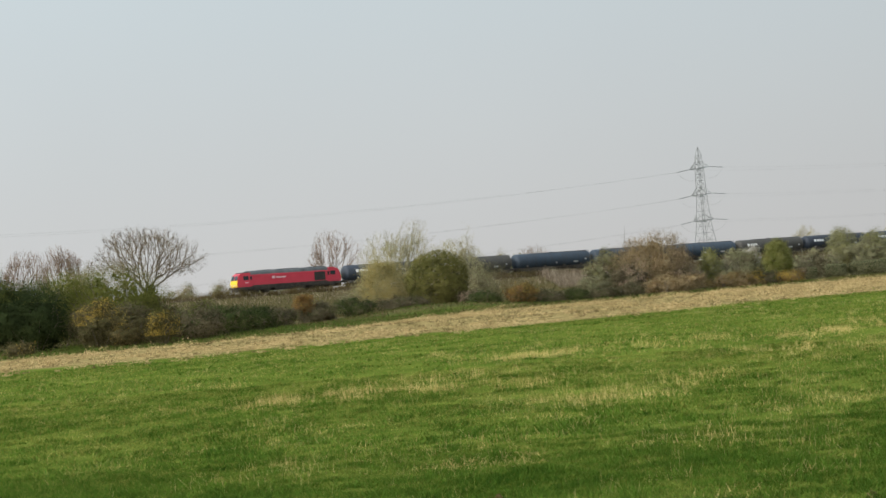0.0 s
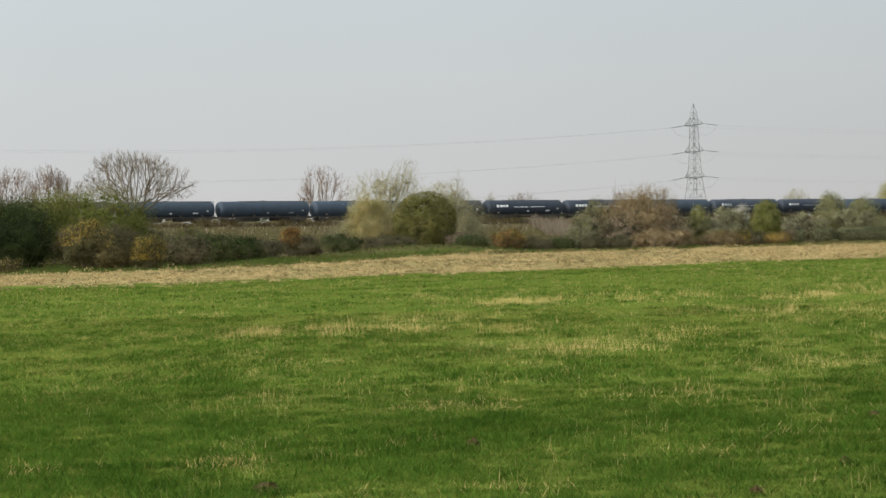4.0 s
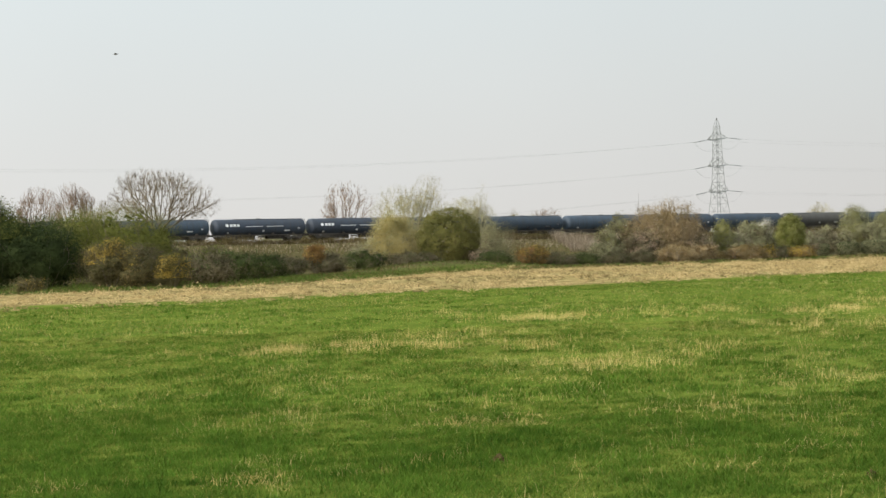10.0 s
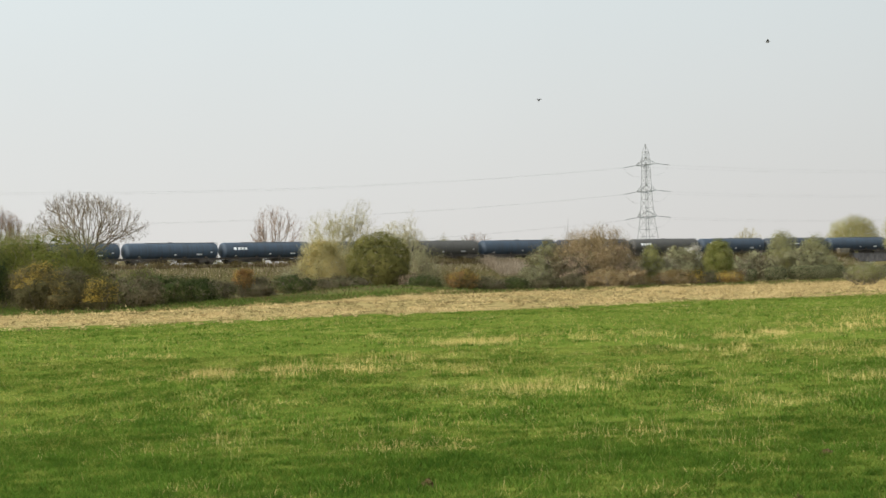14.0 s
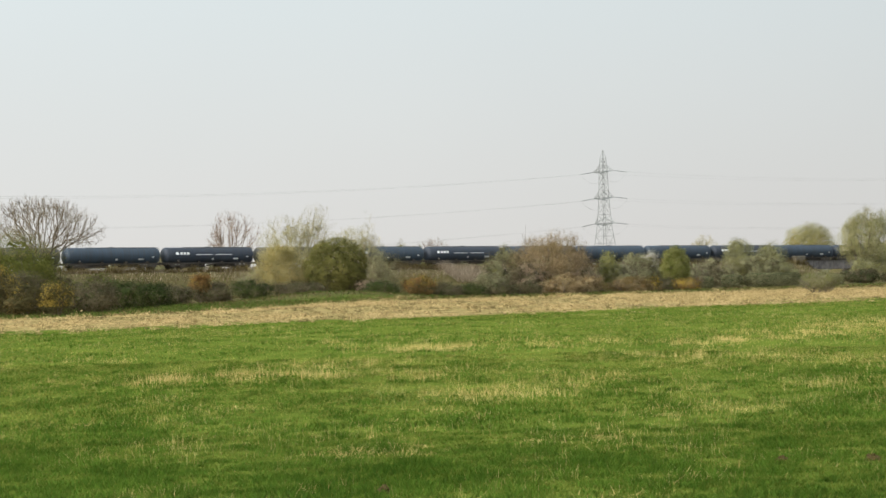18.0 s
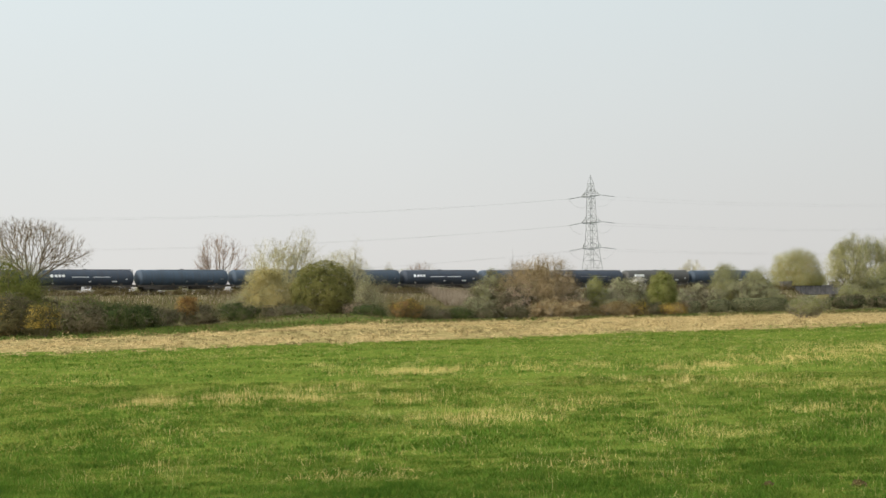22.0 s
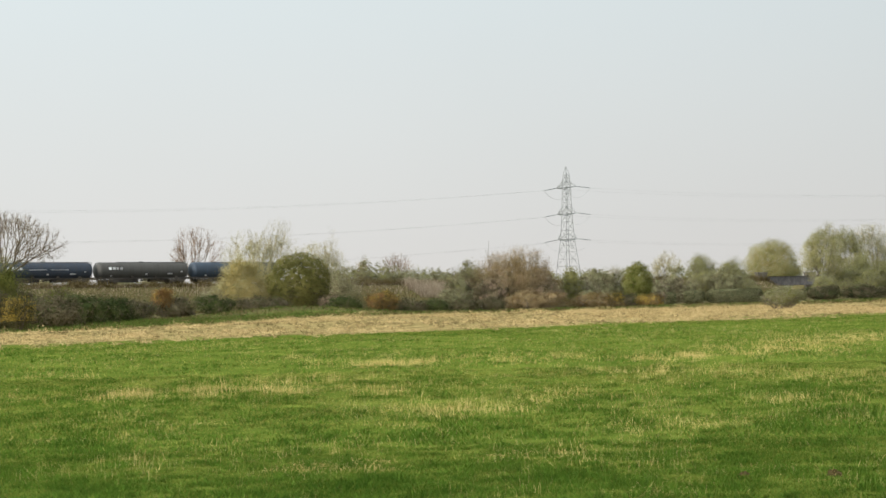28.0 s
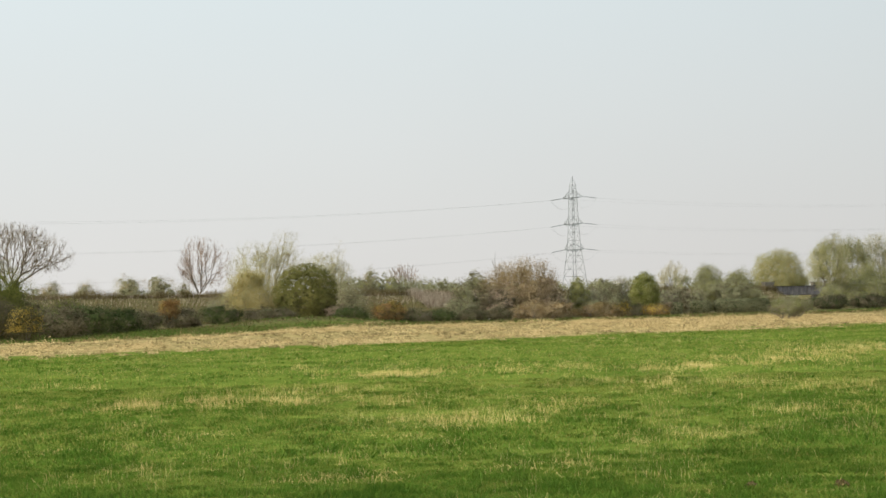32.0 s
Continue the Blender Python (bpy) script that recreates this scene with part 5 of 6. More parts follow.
# ---------------------------------------------------------------- beyond the railway
tree("bare_tree", -41.7, 363.3, 12.6, 16.0, "leafless tree with upright reddish twigs behind the railway", M_TWIG_RED, 5.5, 4.5, 500, 3, 0.20, 0.02, 9000, 0.75, seed=101, early=0.26, shell=0.42)
FAR = [(-74.0, 362.0, 8.0, 8.4, 0), (-17.5, 441.7, 10.0, 10.4, 1), (-10.4, 445.4, 11.0, 11.0, 1), (-3.0, 452.0, 12.0, 9.4, 0),
       (-13.5, 450.0, 12.0, 9.6, 0), (1.5, 458.0, 12.0, 8.8, 1), (8.0, 470.0, 12.0, 8.6, 0), (3.0, 500.0, 13.0, 9.4, 0), (14.0, 505.0, 14.0, 9.0, 0), (29.0, 470.0, 12.0, 8.2, 1), (42.0, 480.0, 12.0, 8.4, 0),
       (-7.0, 446.0, 11.0, 9.6, 0), (5.5, 462.0, 12.0, 9.0, 0), (12.5, 476.0, 12.0, 8.2, 0), (19.0, 482.0, 12.0, 8.4, 1), (-21.5, 440.0, 9.0, 9.8, 0), (52.0, 486.0, 12.0, 8.6, 0), (66.0, 494.0, 14.0, 9.2, 1), (76.0, 500.0, 14.0, 9.4, 0), (88.0, 474.0, 18.0, 4.8, 0)]
for i, (x, y, w, h, k) in enumerate(FAR):
    bush("far_bush", x, y, w, h, "dull green bush in the hedge beyond the railway", [(M_DULL, 1.0), (M_FRESH if k else M_BRAMBLE, 0.4)], 2300, 0.145, 6, seed=110 + i, hollow=0.4, group="far hedge", stems=3, core=0.6)
for i, (x, y, w, h) in enumerate(((-68.6, 362.0, 5.6, 9.0), (-63.9, 372.0, 5.6, 8.9), (-55.4, 370.0, 10.0, 9.3), (-49.8, 372.0, 9.0, 9.2), (-46.0, 376.0, 5.0, 8.0), (-12.8, 446.0, 4.2, 12.0))):
    bush("far_thorn", x, y, w, h, "grey-green thorn bush full of bare twigs beyond the railway", [(M_DULL, 0.7), (M_SCRUB, 0.9)], 3600, 0.13, 4, seed=140 + i, hollow=0.45, group="far thorns", stems=12, slim=0.25, upright=0.8, clump=0.45)
tree("bare_tree", -5.6, 474.5, 9.4, 13.4, "rounded leafless tree beyond the railway", M_TWIG_RED, 4.0, 2.0, 640, 2, 0.20, 0.024, 6000, 0.7, seed=121)
tree("bare_tree", 59.9, 485.5, 9.8, 12.0, "rounded pale leafless tree beyond the railway", M_TWIG_PALE, 2.0, 2.0, 700, 2, 0.22, 0.025, 14000, 0.7, seed=122)
bush("yellow_willow", 90.5, 508.4, 16.4, 15.3, "large rounded yellow-green willow beyond the bridge", [(M_BUDS, 0.4), (M_WILLOW, 1.0), (M_FRESH, 0.2)], 22000, 0.12, 2, base=2.0, seed=123, category="tree", hollow=0.35, clump=0.55, ragged=0.4, core=0.5)
for i in range(26):
    rng = np.random.default_rng(300 + i)
    x = -230 + i * 20 + rng.uniform(-6, 6)
    y = 640 + 0.35 * x + rng.uniform(-20, 30)
    bush("far_bush", x, y, rng.uniform(16, 26), rng.uniform(6.5, 9.5), "hazy distant trees along a field boundary", [(M_DULL, 1.0), (M_BRAMBLE, 0.3)], 1200, 0.34, 7, seed=300 + i, hollow=0.7, group="far woods", stems=0, clump=0.8, core=0)


# ---------------------------------------------------------------- small things
def molehill(x, y, w, h, seed):
    rng = np.random.default_rng(seed)
    bm = bmesh.new()
    bmesh.ops.create_icosphere(bm, subdivisions=4, radius=1.0)
    for v in bm.verts:
        p = v.co.copy()
        k = 1 + 0.30 * noise.noise(p * 2.3 + Vector((seed, 0, 0))) + 0.28 * noise.noise(p * 6 + Vector((0, seed, 0))) + 0.16 * noise.noise(p * 17)
        v.co = Vector((p.x * w / 2 * k, p.y * w / 2 * k, max(p.z, -0.25) * h * k))
    ob = new("molehill", bm_mesh("molehill", bm, M_SOIL))
    ob.matrix_basis = pose(x, y, ground_z(x, y), 0, 0, rng.uniform(0, 360))
    tagged(ob, "crumbly brown molehill in the grass", "molehill", "molehills")


HILLS = ((-0.59, 11.49, 0.1995, 0.094), (-1.89, 12.98, 0.189, 0.066), (-0.62, 15.64, 0.105, 0.061), (1.28, 12.56, 0.08, 0.042), (0.83, 11.78, 0.075, 0.05), (0.91, 11.67, 0.075, 0.042), (2.06, 14.07, 0.075, 0.046), (-0.23, 11.6, 0.07, 0.042), (2.84, 17.61, 0.11, 0.04), (3.6, 17.38, 0.13, 0.06))
for i, (x, y, w, h) in enumerate(HILLS):
    molehill(x, y, w, h, i + 3)

for i, (s, u) in enumerate(((38.0, 7.0), (88.0, 8.5), (118.0, 60.0), (120.5, 60.0), (123.0, 60.0))):
    x, y, _ = along(s, u)
    t = thing("marker_post", (x, y, ground_z(x, y) - 0.1), "pale weathered post beside the railway", "post", "posts")
    part("post", box_bm((-0.1, -0.1, 0), (0.1, 0.1, 1.5), 0.02), M_POST, t)
    part("cap", box_bm((-0.13, -0.13, 1.5), (0.13, 0.13, 1.6), 0.02), M_POST, t)


t = thing("stump", (7.3, 233.6, ground_z(7.3, 233.6) - 0.05), "pale weathered leaning stump at the foot of the scrub", "stump")
bm = rod_bm((0, 0, 0), (0.26, 0, 0.95), 0.19, 0.13, 9)
rod_bm((0.10, 0.0, 0.4), (-0.26, 0.02, 0.8), 0.09, 0.05, 7, bm=bm)
part("trunk", bm, M_POST, t)


def bird(label):
    """A small dark bird; its wings are parts that beat."""
    t = thing("bird", (0, 0, 0), label, "bird", "birds")
    bm = bmesh.new()
    bmesh.ops.create_uvsphere(bm, u_segments=12, v_segments=8, radius=1.0)
    for v in bm.verts:
        x = v.co.x
        k = 0.055 * (1 - 0.35 * max(x, 0))
        v.co = Vector((x * 0.15, v.co.y * k, v.co.z * k))
    part("body", bm, M_BIRD, t, smooth=True)
    bm = bmesh.new()
    bmesh.ops.create_uvsphere(bm, u_segments=10, v_segments=6, radius=0.036, matrix=Matrix.Translation((0.16, 0, 0.02)))
    head = part("head", bm, M_BIRD, t, smooth=True)
    part("beak", rod_bm((0.18, 0, 0.018), (0.225, 0, 0.012), 0.011, 0.002, 6), M_BIRD, head)
    bm = bmesh.new()
    f = bm.faces.new([bm.verts.new(p) for p in ((-0.12, -0.02, 0.0), (-0.12, 0.02, 0.0), (-0.25, 0.05, 0.0), (-0.25, -0.05, 0.0))])
    bmesh.ops.solidify(bm, geom=[f], thickness=0.008)
    part("tail", bm, M_BIRD, t)
    wings = []
    for s in (-1, 1):
        bm = bmesh.new()
        f = bm.faces.new([bm.verts.new((x, s * y, 0)) for x, y in ((0.09, 0.03), (0.12, 0.16), (0.02, 0.34), (-0.05, 0.30), (-0.07, 0.14), (-0.06, 0.03))])
        bmesh.ops.solidify(bm, geom=[f], thickness=0.01)
        wings.append((s, part("wing", bm, M_BIRD, t)))
    return t, wings


BIRDS = [(bird("small dark bird flying on beating wings"), ((0, -143, 150, 12), (9, -45.3, 150, 17), (10, -34.4, 150, 17.9), (11, -23.5, 150, 19.5), (12, -12.1, 150, 19.7), (13, 2.4, 150, 20.0), (14, 20.7, 150, 18.8), (15, 38, 150, 17.5), (32, 330, 150, 40)), 0.0),
         (bird("small dark bird flying on beating wings"), ((0, -170, 150, 14), (10, -48.3, 150, 19.6), (11, -36.4, 150, 20.2), (12, -24.5, 150, 20.8), (13, -12.6, 150, 18.6), (14, 3.3, 150, 15.0), (14.5, 13.7, 150, 15.3), (15.5, 34, 150, 16), (32, 360, 150, 40)), 1.7)]


# ---------------------------------------------------------------- grass
LEFT, RIGHT = -0.345, 0.275


def scatter(rng, n, near, far):
    r = np.sqrt(rng.uniform(near ** 2, far ** 2, n))
    q = rng.uniform(LEFT, RIGHT, n)
    return q * r, r


def meadow(n, near, far, width, height, seed):
    """Short turf and taller darker tussocks over one stretch of the pasture."""
    rng = np.random.default_rng(seed)
    x, y = scatter(rng, n, near, far)
    lush = patchy(x, y * 0.5, 0.25, 5) * 0.14 + patchy(x, y, 1.0, 6) * 0.18 + patchy(x, y, 2.6, 7) * 0.30 + patchy(x, y, 7.0, 8) * 0.38
    lush = np.clip((lush - 0.5) * 1.4 + 0.45 + 0.09 * np.clip((26 - y) / 14, -0.6, 1), 0, 1)
    # below the brow that runs across the field the grass is longer and greener
    brow = 27.6 + 1.75 * np.clip(x, -1.2, 6.0)
    lush = np.clip(lush + 0.07 / (1 + np.exp((y - brow) / 0.7)) + 0.14 * np.clip((-x - 2) / 4, 0, 1) * (y < 45), 0, 1)
    lush = np.clip(lush - 0.16 * np.exp(-np.maximum(y - brow, 0) / 9) * (y > brow) * np.clip((x + 1) / 2, 0, 1), 0, 1)
    if near > 20:
        lush = np.clip(0.45 * lush + 1.1 * (0.7 * patchy(x, y * 0.45, 2.6, 26) + 0.3 * patchy(x, y * 0.3, 0.7, 27) - 0.5) + (0.29 if far < 60 else 0.36), 0, 1)
    u = 294.4 + RAIL_DY * x - RAIL_DX * y
    keep = (u > 210 - 0.2 * np.clip(x, -20, 30) + 7 * patchy(x, y, 0.12, 9) + 2.5 * rng.normal(0, 1, n) * np.clip(x / 10, 0, 1)) & (rng.random(n) < 0.6 + 0.5 * lush)
    x, y, lush, brow = x[keep], y[keep], lush[keep], brow[keep]
    # faded drifts run across the middle of the field, lush green lies nearest
    fade = patchy(x, y * 0.35, 0.16, 18) * 0.6 + patchy(x, y * 0.6, 0.8, 19) * 0.4 + 0.30 * np.clip((y - 20) / 22, -0.7, 1.5) - (0.25 if far < 60 else 0.12)
    fade += 0.75 * np.exp(-np.maximum(y - brow, 0) / 7) / (1 + np.exp((brow - y) / 0.5))
    faded = rng.random(len(x)) < np.clip((fade - 0.17) * 1.8, 0.03, 0.85) * (1.15 - lush)
    tall = ~faded & (rng.random(len(x)) < np.clip((lush - 0.32) * 2.1, 0.05, 0.9) * (1.0 if far < 60 else 0.9))
    for sel, mat, name, label in ((~tall & ~faded, M_GRASS, "turf", "short yellow-green pasture grass"), (faded, M_FADED, "faded_turf", "faded straw-tinged pasture grass"),
                                  (tall, M_LUSH, "tussock_grass", "longer dark green tussocks in the pasture")):
        a, b, k = x[sel], y[sel], lush[sel]
        m = len(a)
        h = height * (0.42 + 1.4 * k ** 2.2) * rng.uniform(0.6, 1.35, m)
        cards = blades(rng, a, b, h, np.full(m, width) * rng.uniform(0.7, 1.4, m), rng.uniform(0.3, 1.2, m) + 1.0 * (1 - k) * rng.random(m))
        tagged(new(name, leafy_mesh(name, cards, mat)), label, "grass", kind="stuff")


meadow(510000, 10.4, 22, 0.0073, 0.040, 1)
meadow(380000, 22, 45, 0.012, 0.046, 2)
meadow(300000, 45, 138, 0.0235, 0.050, 3)


def tussocks(n, near, far, per, width, height, seed):
    """Separate dark tussocks, thickest to the west of the field."""
    rng = np.random.default_rng(seed)
    x, y = scatter(rng, n, near, far)
    u = 294.4 + RAIL_DY * x - RAIL_DX * y
    keep = (u > 218) & (rng.random(n) < np.clip(0.30 + 0.9 * np.clip((-x / y + 0.05) * 4, 0, 1), 0, 1) * np.clip((patchy(x, y * 0.4, 0.5, seed) - 0.25) * 2.2, 0.05, 1))
    x, y = x[keep], y[keep]
    big = np.repeat(rng.uniform(0.35, 1.0, len(x)), per)
    x, y = np.repeat(x, per), np.repeat(y, per)
    m = len(x)
    dx, dy = rng.normal(0, 1, m), rng.normal(0, 1, m)
    x, y = x + dx * 0.13 * big * (1 + y / 60), y + dy * 0.12 * big
    h = height * big * np.exp(-0.25 * (dx ** 2 + dy ** 2)) * rng.uniform(0.6, 1.25, m)
    cards = blades(rng, x, y, h, width * rng.uniform(0.7, 1.4, m), rng.uniform(0.2, 0.9, m))
    tagged(new("tussock_grass", leafy_mesh("tussock_grass", cards, M_LUSH)), "separate dark green tussocks in the pasture", "grass", kind="stuff")


tussocks(4800, 11, 40, 34, 0.011, 0.11, 61)
tussocks(4200, 40, 118, 26, 0.026, 0.13, 62)


def dry_drifts(name, spots, height, width, seed, flat=False, label="pale dead grass stalks standing in the pasture"):
    """Drifts of dead stalks, standing in small tufts: rows of place, half width and number."""
    rng = np.random.default_rng(seed)
    per = 5 if flat else 7
    c = np.concatenate([np.repeat(np.array([[x, y, w]]), max(int(n * (0.3 if flat else 0.42)), 3), 0) for x, y, w, n in spots])
    m = len(c)
    x = c[:, 0] + rng.normal(0, 0.8 if flat else 1.25, m) * c[:, 2]
    y = c[:, 1] + rng.normal(0, 0.014 if flat else 0.028, m) * c[:, 1]
    keep = rng.random(m) < np.clip((patchy(x, y * 0.3, 1.3, seed) - (0.0 if flat else 0.30)) * 2.6, 0.06, 1)
    x, y = np.repeat(x[keep], per), np.repeat(y[keep], per)
    tall = np.repeat(rng.uniform(0.45, 1.0, keep.sum()) ** 1.3, per)
    m = len(x)
    x, y = x + rng.normal(0, 0.055, m) * (1 + y / 40), y + rng.normal(0, 0.09, m)
    h = height * tall * rng.uniform(0.35, 1.1, m)
    cards = blades(rng, x, y, h, width * (0.5 + y / 42) * rng.uniform(0.6, 1.3, m), rng.uniform(0.3, 1.3, m) if flat else np.abs(rng.normal(0, 0.45, m)), soft=False)
    tagged(new(name, leafy_mesh(name, cards, M_DRY)), label, "dry grass", kind="stuff")


# tall dead stalks in drifts and patches
dry_drifts("dry_grass", ((-9.2, 44.7, 0.9, 60), (-7.9, 44.6, 0.5, 60), (-6.4, 35.4, 0.5, 90), (-5.6, 35.6, 0.4, 120), (-5.0, 35.8, 0.45, 260), (-4.4, 36.6, 0.35, 150), (-4.1, 36.8, 0.2, 120), (-3.1, 35.9, 0.45, 330), (-2.4, 40.8, 0.8, 150),
                         (-1.8, 33.9, 0.7, 90), (-0.9, 34.4, 0.6, 80), (0.2, 35.8, 0.6, 60), (-1.4, 50.2, 0.45, 210), (-0.9, 49.8, 0.8, 210), (-0.1, 50.6, 0.4, 170), (0.5, 51.2, 0.3, 60), (-3.8, 54.7, 0.5, 110), (1.7, 55.0, 0.5, 80)), 0.24, 0.0055, 21)
dry_drifts("dry_grass", ((0.4, 28.6, 0.5, 170), (0.9, 29.9, 0.45, 260), (1.4, 31.3, 0.6, 170), (2.4, 32.6, 0.6, 120), (3.6, 41.0, 0.8, 110), (4.4, 40.4, 0.5, 90), (4.7, 51.7, 0.9, 260), (5.6, 50.2, 0.6, 330), (6.1, 48.7, 0.5, 200), (7.0, 51.4, 0.8, 330),
                         (8.6, 51.9, 0.9, 300), (9.8, 55.0, 0.9, 260), (12.3, 60.9, 1.1, 330), (15.2, 66.4, 1.2, 300), (13.7, 63.5, 0.9, 220), (10.6, 57.5, 1.2, 170), (5.3, 42.3, 0.7, 110), (5.9, 38.8, 0.8, 90), (7.9, 37.6, 0.7, 120), (3.4, 49.5, 0.8, 110),
                         (5.2, 28.2, 0.4, 80), (6.7, 29.9, 0.5, 90)), 0.22, 0.0055, 25)
dry_drifts("dry_grass", ((-7.6, 31.9, 0.3, 30), (-5.8, 34.2, 0.3, 30), (-1.3, 16.3, 0.2, 26), (-3.9, 19.4, 0.2, 40), (-5.2, 21.9, 0.2, 26), (-6.2, 25.3, 0.3, 30), (2.3, 22.7, 0.3, 40), (0.6, 23.3, 0.3, 40), (0.3, 14.9, 0.15, 22), (-2.9, 20.4, 0.16, 60),
                         (-2.5, 14.7, 0.2, 20), (1.6, 19.5, 0.3, 36), (-0.4, 22.5, 0.4, 60), (-1.9, 22.8, 0.3, 40), (0.5, 24.0, 0.5, 60), (2.9, 18.1, 0.2, 24), (3.7, 18.2, 0.2, 24), (3.0, 24.5, 0.4, 50)), 0.15, 0.0045, 22)
dry_drifts("dry_grass", ((-1.29, 16.1, 0.1, 26), (0.2, 14.73, 0.1, 20), (0.76, 16.38, 0.08, 20), (-3.47, 20.29, 0.12, 30), (-2.37, 15.94, 0.2, 30)), 0.13, 0.005, 28)
# old stems round the molehills
dry_drifts("dead_grass", [(x, y, 0.8 * w, int(150 * w)) for x, y, w, h in HILLS], 0.085, 0.007, 29, flat=True, label="dry stems round crumbled molehills")
# flattened dead patches
dry_drifts("dead_grass", ((-2.45, 14.65, 0.14, 60), (-1.1, 19.63, 0.2, 90), (-0.52, 19.8, 0.2, 90), (-1.22, 12.77, 0.08, 36), (-1.75, 15.11, 0.12, 40), (-2.54, 15.68, 0.1, 40), (0.51, 11.18, 0.14, 60), (0.21, 16.89, 0.1, 36), (1.2, 14.99, 0.25, 60), (-1.74, 11.62, 0.12, 50), (-0.99, 11.52, 0.1, 40),
                          (-0.6, 19.1, 0.4, 170), (-1.0, 19.5, 0.3, 120), (-2.5, 14.7, 0.2, 100), (-3.9, 14.5, 0.3, 100), (0.9, 12.0, 0.2, 90), (-3.0, 12.4, 0.2, 80), (-0.2, 12.9, 0.2, 80), (1.9, 16.2, 0.3, 100), (3.1, 18.0, 0.3, 110),
                          (-4.7, 24.0, 0.4, 110), (3.6, 24.5, 0.4, 120), (1.2, 20.5, 0.5, 140), (0.2, 25.5, 0.6, 140), (-3.3, 27.0, 0.5, 110)), 0.10, 0.0075, 23, flat=True, label="flattened patches of dead brown grass")


def loose_stalks(n, near, far, each, height, width, seed, label, mat=None):
    """Thin dead stalks scattered singly and in loose drifts."""
    rng = np.random.default_rng(seed)
    x, y = scatter(rng, n, near, far)
    p = patchy(x, y * 0.35, 0.14, 12) * 0.45 + patchy(x, y * 0.35, 0.9, 13) * 0.55
    u = 294.4 + RAIL_DY * x - RAIL_DX * y
    keep = (u > 220) & (rng.random(n) < np.clip((p - 0.40) * 2.4, 0.02, 1))
    x, y = x[keep], y[keep]
    x, y = np.repeat(x, each) + rng.normal(0, 0.045, len(x) * each), np.repeat(y, each) + rng.normal(0, 0.08, len(y) * each)
    m = len(x)
    cards = blades(rng, x, y, height * rng.uniform(0.3, 1.4, m), (width + 0.00020 * y) * rng.uniform(0.6, 1.2, m), np.abs(rng.normal(0, 0.4, m)), soft=False)
    tagged(new("dry_grass", leafy_mesh("dry_grass", cards, mat or M_PALE)), label, "dry grass", kind="stuff")


loose_stalks(7500, 11, 32, 3, 0.085, 0.002, 31, "thin pale bent stalks scattered through the turf")
loose_stalks(9500, 28, 112, 6, 0.095, 0.0018, 32, "thin scattered dead stalks in the pasture")

loose_stalks(4200, 11, 42, 3, 0.085, 0.0022, 33, "pale dead stalks scattered through the turf", M_DRY)


def strewn_tufts(n, near, far, height, seed):
    """Small tufts of dead stalks, thickest along the brow and in loose bands behind it."""
    rng = np.random.default_rng(seed)
    x, y = scatter(rng, n, near, far)
    brow = 27.6 + 1.75 * np.clip(x, -1.2, 6.0)
    band = 0.8 * np.exp(-((y - brow - 1.8) / 2.2) ** 2) / (1 + np.exp(-(x + 0.5) / 0.35)) + np.exp(-((y - 35.5) / 1.6) ** 2) * (x < 0.5) + 0.7 * np.exp(-((y - 50.5 - 0.9 * np.clip(x, 0, 20)) / 3.5) ** 2) * (x > -3)
    p = 0.16 + 0.9 * band
    keep = (rng.random(n) < p * np.clip((patchy(x, y * 0.4, 0.8, seed) - 0.25) * 2.2, 0.03, 1)) & (294.4 + RAIL_DY * x - RAIL_DX * y > 222)
    per = 6
    x, y = np.repeat(x[keep], per), np.repeat(y[keep], per)
    tall = np.repeat(rng.uniform(0.3, 1.0, keep.sum()), per)
    m = len(x)
    x, y = x + rng.normal(0, 0.045, m) * (1 + y / 50), y + rng.normal(0, 0.07, m)
    cards = blades(rng, x, y, height * tall * rng.uniform(0.4, 1.15, m), (0.0022 + 0.00012 * y) * rng.uniform(0.6, 1.3, m), np.abs(rng.normal(0, 0.45, m)), soft=False)
    tagged(new("dry_grass", leafy_mesh("dry_grass", cards, M_DRY)), "small straw-coloured tufts strewn through the pasture", "dry grass", kind="stuff")


strewn_tufts(9000, 14, 80, 0.17, 35)


def straw_top(x):
    """How far from the railway the straw begins: further out beside the thickets."""
    return 122 + 55 / (1 + np.exp((x + 14.5) / 3.5))


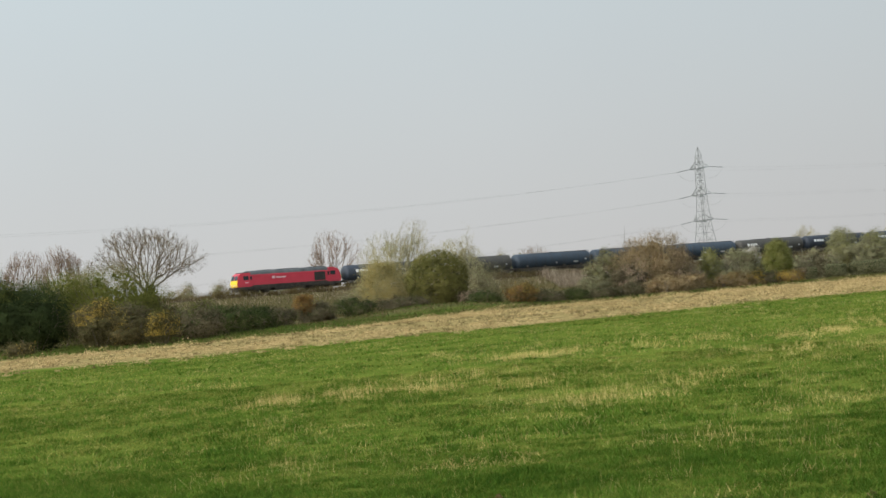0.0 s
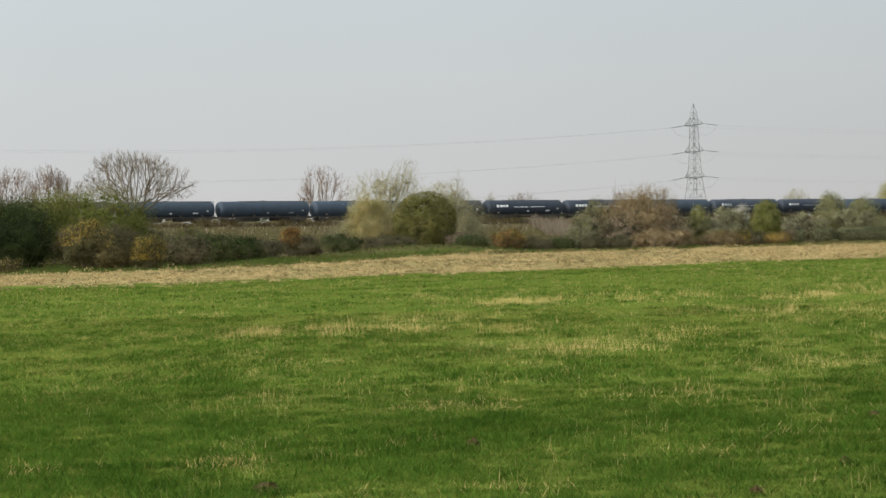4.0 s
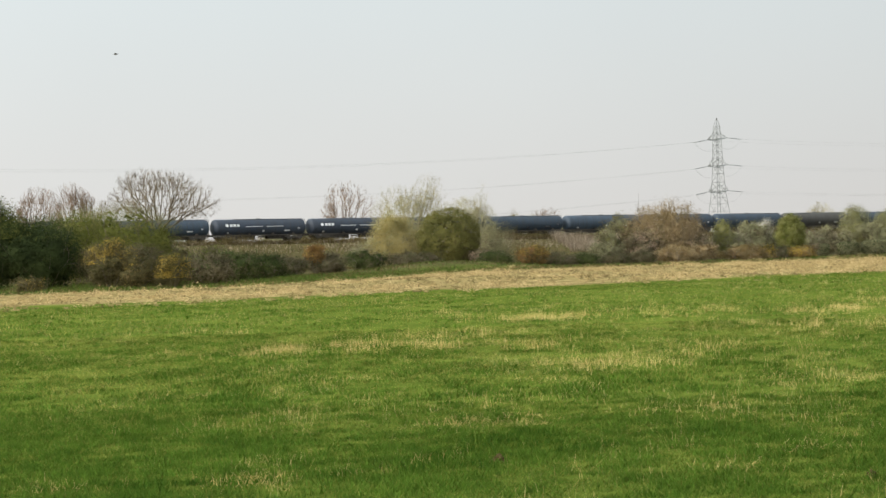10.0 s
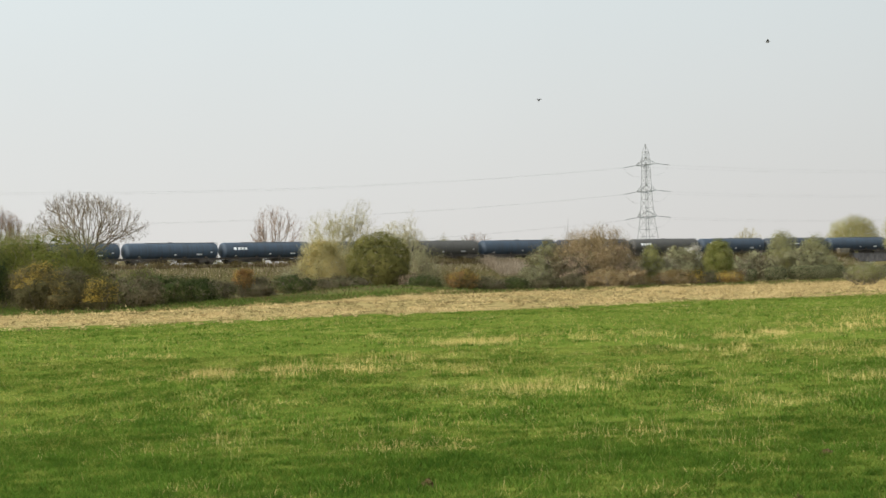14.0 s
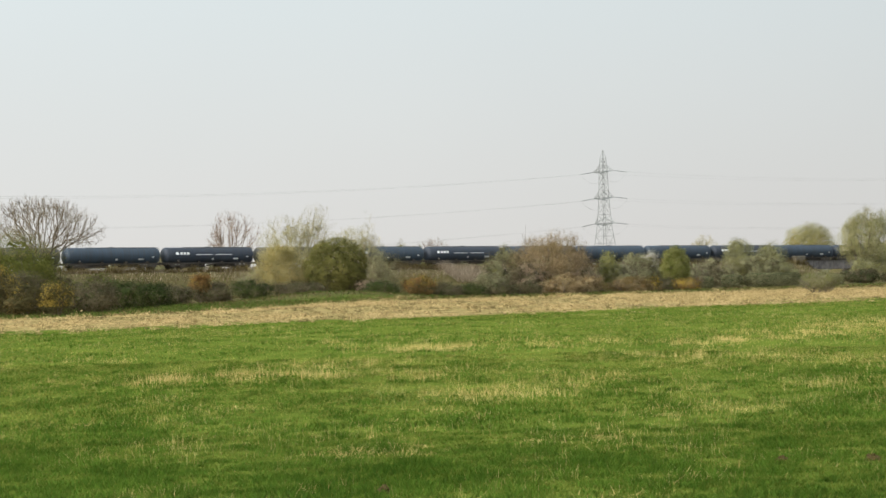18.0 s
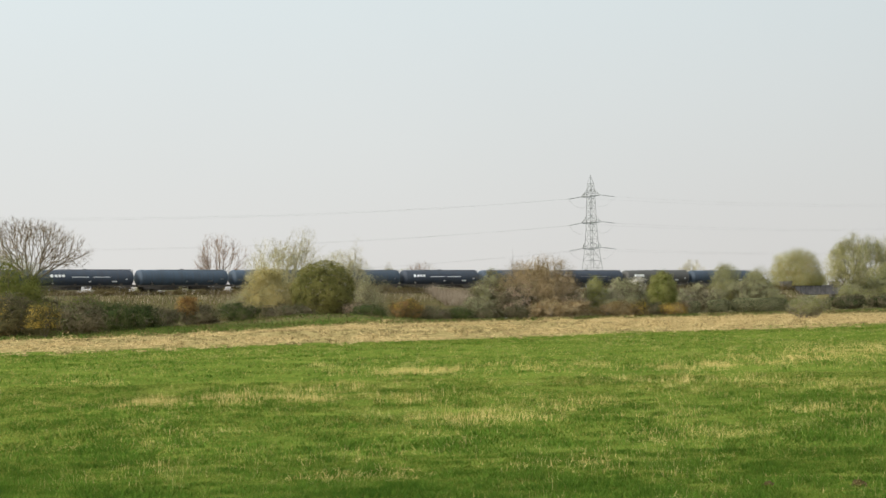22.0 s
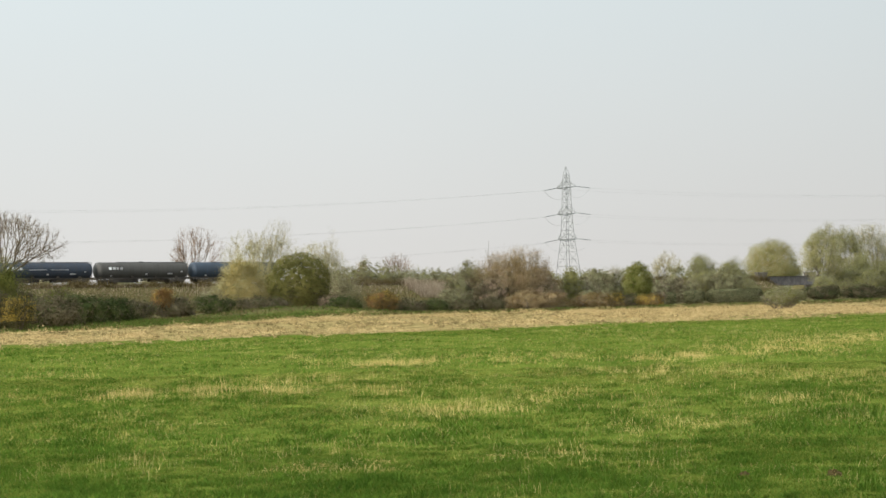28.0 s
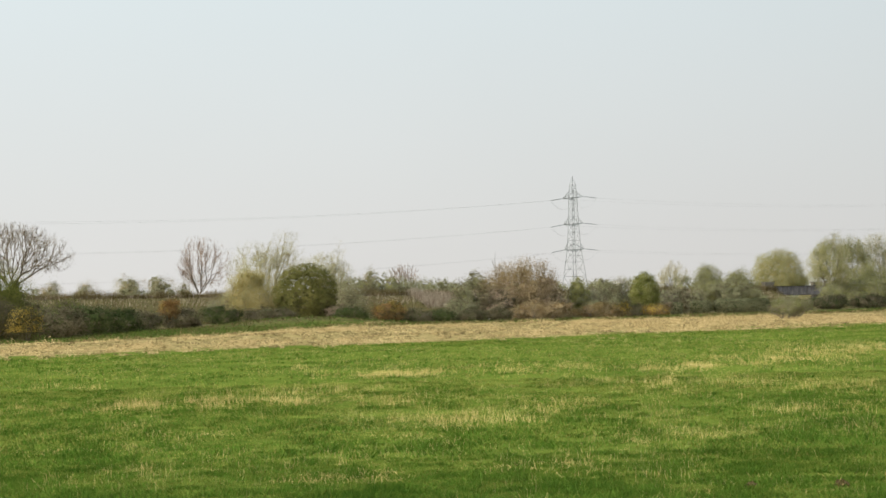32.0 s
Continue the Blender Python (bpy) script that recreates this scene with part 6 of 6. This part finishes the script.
def straw_strip():
    """Matted clods of dead straw, each a heap of short flattened blades, over a browner mat of old stems."""
    for seed, count, per, mat, size, tall, name, label in ((41, 15000, 26, M_STUBBLE, 0.075, 0.13, "straw_grass", "broad strip of pale matted straw-coloured grass"),
                                                           (43, 9000, 9, M_STUBBLE, 0.07, 0.04, "straw_grass", "thin scattered straw between paler heaps"),
                                                           (42, 6500, 12, M_ROUGH, 0.085, 0.10, "old_stems", "brown and olive dead stems among the straw")):
        rng = np.random.default_rng(seed)
        x, y = scatter(rng, count, 70, 260)
        u = 294.4 + RAIL_DY * x - RAIL_DX * y
        edge = 213.5 - 0.2 * np.clip(x, -20, 30) + 7 * patchy(x, y, 0.12, 9) + rng.normal(0, 1, len(x)) * (1.4 + 2.2 * np.clip(x / 10, 0, 1))
        top = straw_top(x) + 5 * patchy(x, y, 0.1, 14) + rng.normal(0, 1.5, len(x))
        thick = patchy(x, y * 0.15, 0.12, 15) * 0.45 + patchy(x, y * 0.12, 0.5, 16) * 0.55
        low = np.clip((u - 150) / 60, 0, 1)
        share = np.clip((thick - 0.36) * 2.6 + 0.45 * low, 0.06, 1) if mat is M_STUBBLE else np.clip((0.75 - thick) * 1.8 - 0.2 * low, 0.05, 1)
        keep = (u < edge) & (u > top) & (rng.random(len(x)) < share)
        x, y, thick = x[keep], y[keep], thick[keep]
        n = len(x)
        big = np.repeat(rng.uniform(0.3, 1.3, n) ** 1.5 * (0.6 + 0.8 * thick), per)
        pts = np.repeat(np.stack([x, y, ground_fast(x, y)], 1), per, 0)
        m = len(pts)
        way = rng.normal(0, 1, (m, 3))
        pts += np.stack([way[:, 0] * 0.30 * big, way[:, 1] * 0.45 * big, np.abs(way[:, 2]) * tall * big * np.exp(-0.4 * way[:, 0] ** 2)], 1)
        out = np.stack([way[:, 0] * 0.5 - 0.1, -np.abs(way[:, 1]) * 0.5 - 0.2, np.full(m, 0.9)], 1)
        cards = leaf_cards(rng, pts, size, 0.30, 0.0, out)
        tagged(new(name, leafy_mesh(name, cards, mat)), label, "dry grass", kind="stuff")


straw_strip()


def headland(n, height, mat, seed, label):
    """Long grass between the thickets and the straw."""
    rng = np.random.default_rng(seed)
    x = rng.uniform(-62, -7, n)
    u = rng.uniform(126, 182, n)
    y = (294.4 + RAIL_DY * x - u) / RAIL_DX
    keep = u < straw_top(x) + 3 * patchy(x, y, 0.3, 14) + rng.normal(0, 1.5, n)
    x, y = x[keep], y[keep]
    m = len(x)
    cards = blades(rng, x, y, height * (0.3 + 0.9 * patchy(x, y, 0.4, seed)) * rng.uniform(0.5, 1.3, m), 0.035 * rng.uniform(0.6, 1.4, m), rng.uniform(0.1, 0.8, m))
    tagged(new("headland_grass", leafy_mesh("headland_grass", cards, mat)), label, "grass", kind="stuff")


headland(66000, 0.30, M_HEADLAND, 58, "longer green grass beside the thickets")
headland(26000, 0.26, M_ROUGH, 59, "faded straw grass beside the thickets")


def bank_grass(name, s0, s1, u0, u1, n, height, mat, seed, label):
    rng = np.random.default_rng(seed)
    s, u = rng.uniform(s0, s1, n), rng.uniform(u0, u1, n)
    x, y = RAIL_X + s * RAIL_DX + u * RAIL_DY, RAIL_Y + s * RAIL_DY - u * RAIL_DX
    k = patchy(x, y, 0.25, seed)
    cards = blades(rng, x, y, height * (0.4 + 0.8 * k) * rng.uniform(0.5, 1.3, n), 0.05 * rng.uniform(0.6, 1.4, n), rng.uniform(0.1, 0.5, n))
    tagged(new(name, leafy_mesh(name, cards, mat)), label, "rough grass", kind="stuff")


bank_grass("bank_grass", -70, 75, 4.2, 24, 58000, 0.45, M_ROUGH, 51, "rough olive and straw grass on the railway bank")
bank_grass("bank_grass", 75, 154, 4.2, 24, 30000, 0.5, M_ROUGH, 52, "rough olive and straw grass on the railway bank")
bank_grass("bank_grass", -75, 154, 2.5, 5.2, 34000, 1.5, M_ROUGH, 55, "tall straw grass along the crest of the railway bank")
bank_grass("bank_grass", -140, 154, -5.4, -2.3, 12000, 0.7, M_ROUGH, 60, "tall straw grass along the far crest of the railway bank")
bank_grass("bank_grass", -75, 154, 4.0, 9.0, 8000, 0.8, M_REED, 62, "pale bleached stems on the upper railway bank")
bank_grass("reeds", 57, 84, 3.5, 11, 12000, 1.6, M_REED, 53, "pale pinkish dry reeds at the foot of the railway bank")
bank_grass("headland_grass", -75, 150, 106, 138, 42000, 0.28, M_HEADLAND, 54, "longer green grass along the hedge")
bank_grass("headland_grass", -75, 150, 104, 138, 52000, 0.28, M_ROUGH, 56, "faded straw grass mixed into the headland")
bank_grass("bank_grass", -42, -16, 5.5, 20, 9000, 0.7, M_HAZE, 57, "patch of fresh green growth on the railway bank")
bank_grass("bank_grass", -75, 154, 8, 24, 22000, 0.5, M_HAZE, 61, "olive green growth mixed into the lower railway bank")


# ---------------------------------------------------------------- movement
def gone(t):
    """Metres the train has run since the start: it slows a little."""
    return 19.042 * t - 0.0107 * t * t


def motions():
    for ob, s in TRAIN:
        walk(ob, [(t, rail_pose(s - gone(t))) for t in range(0, 33)])
    for (ob, wings), rows, phase in BIRDS:
        walk(ob, [(t, pose(x, y, z, 0, 0, 0)) for t, x, y, z in rows])
        for s, wing in wings:
            walk(wing, [(0.1 * i, pose(0, 0, 0.02, s * (8 + 38 * math.sin(0.1 * i * 2 * math.pi * 2.6 + phase)), 0, 0)) for i in range(321)])


motions()
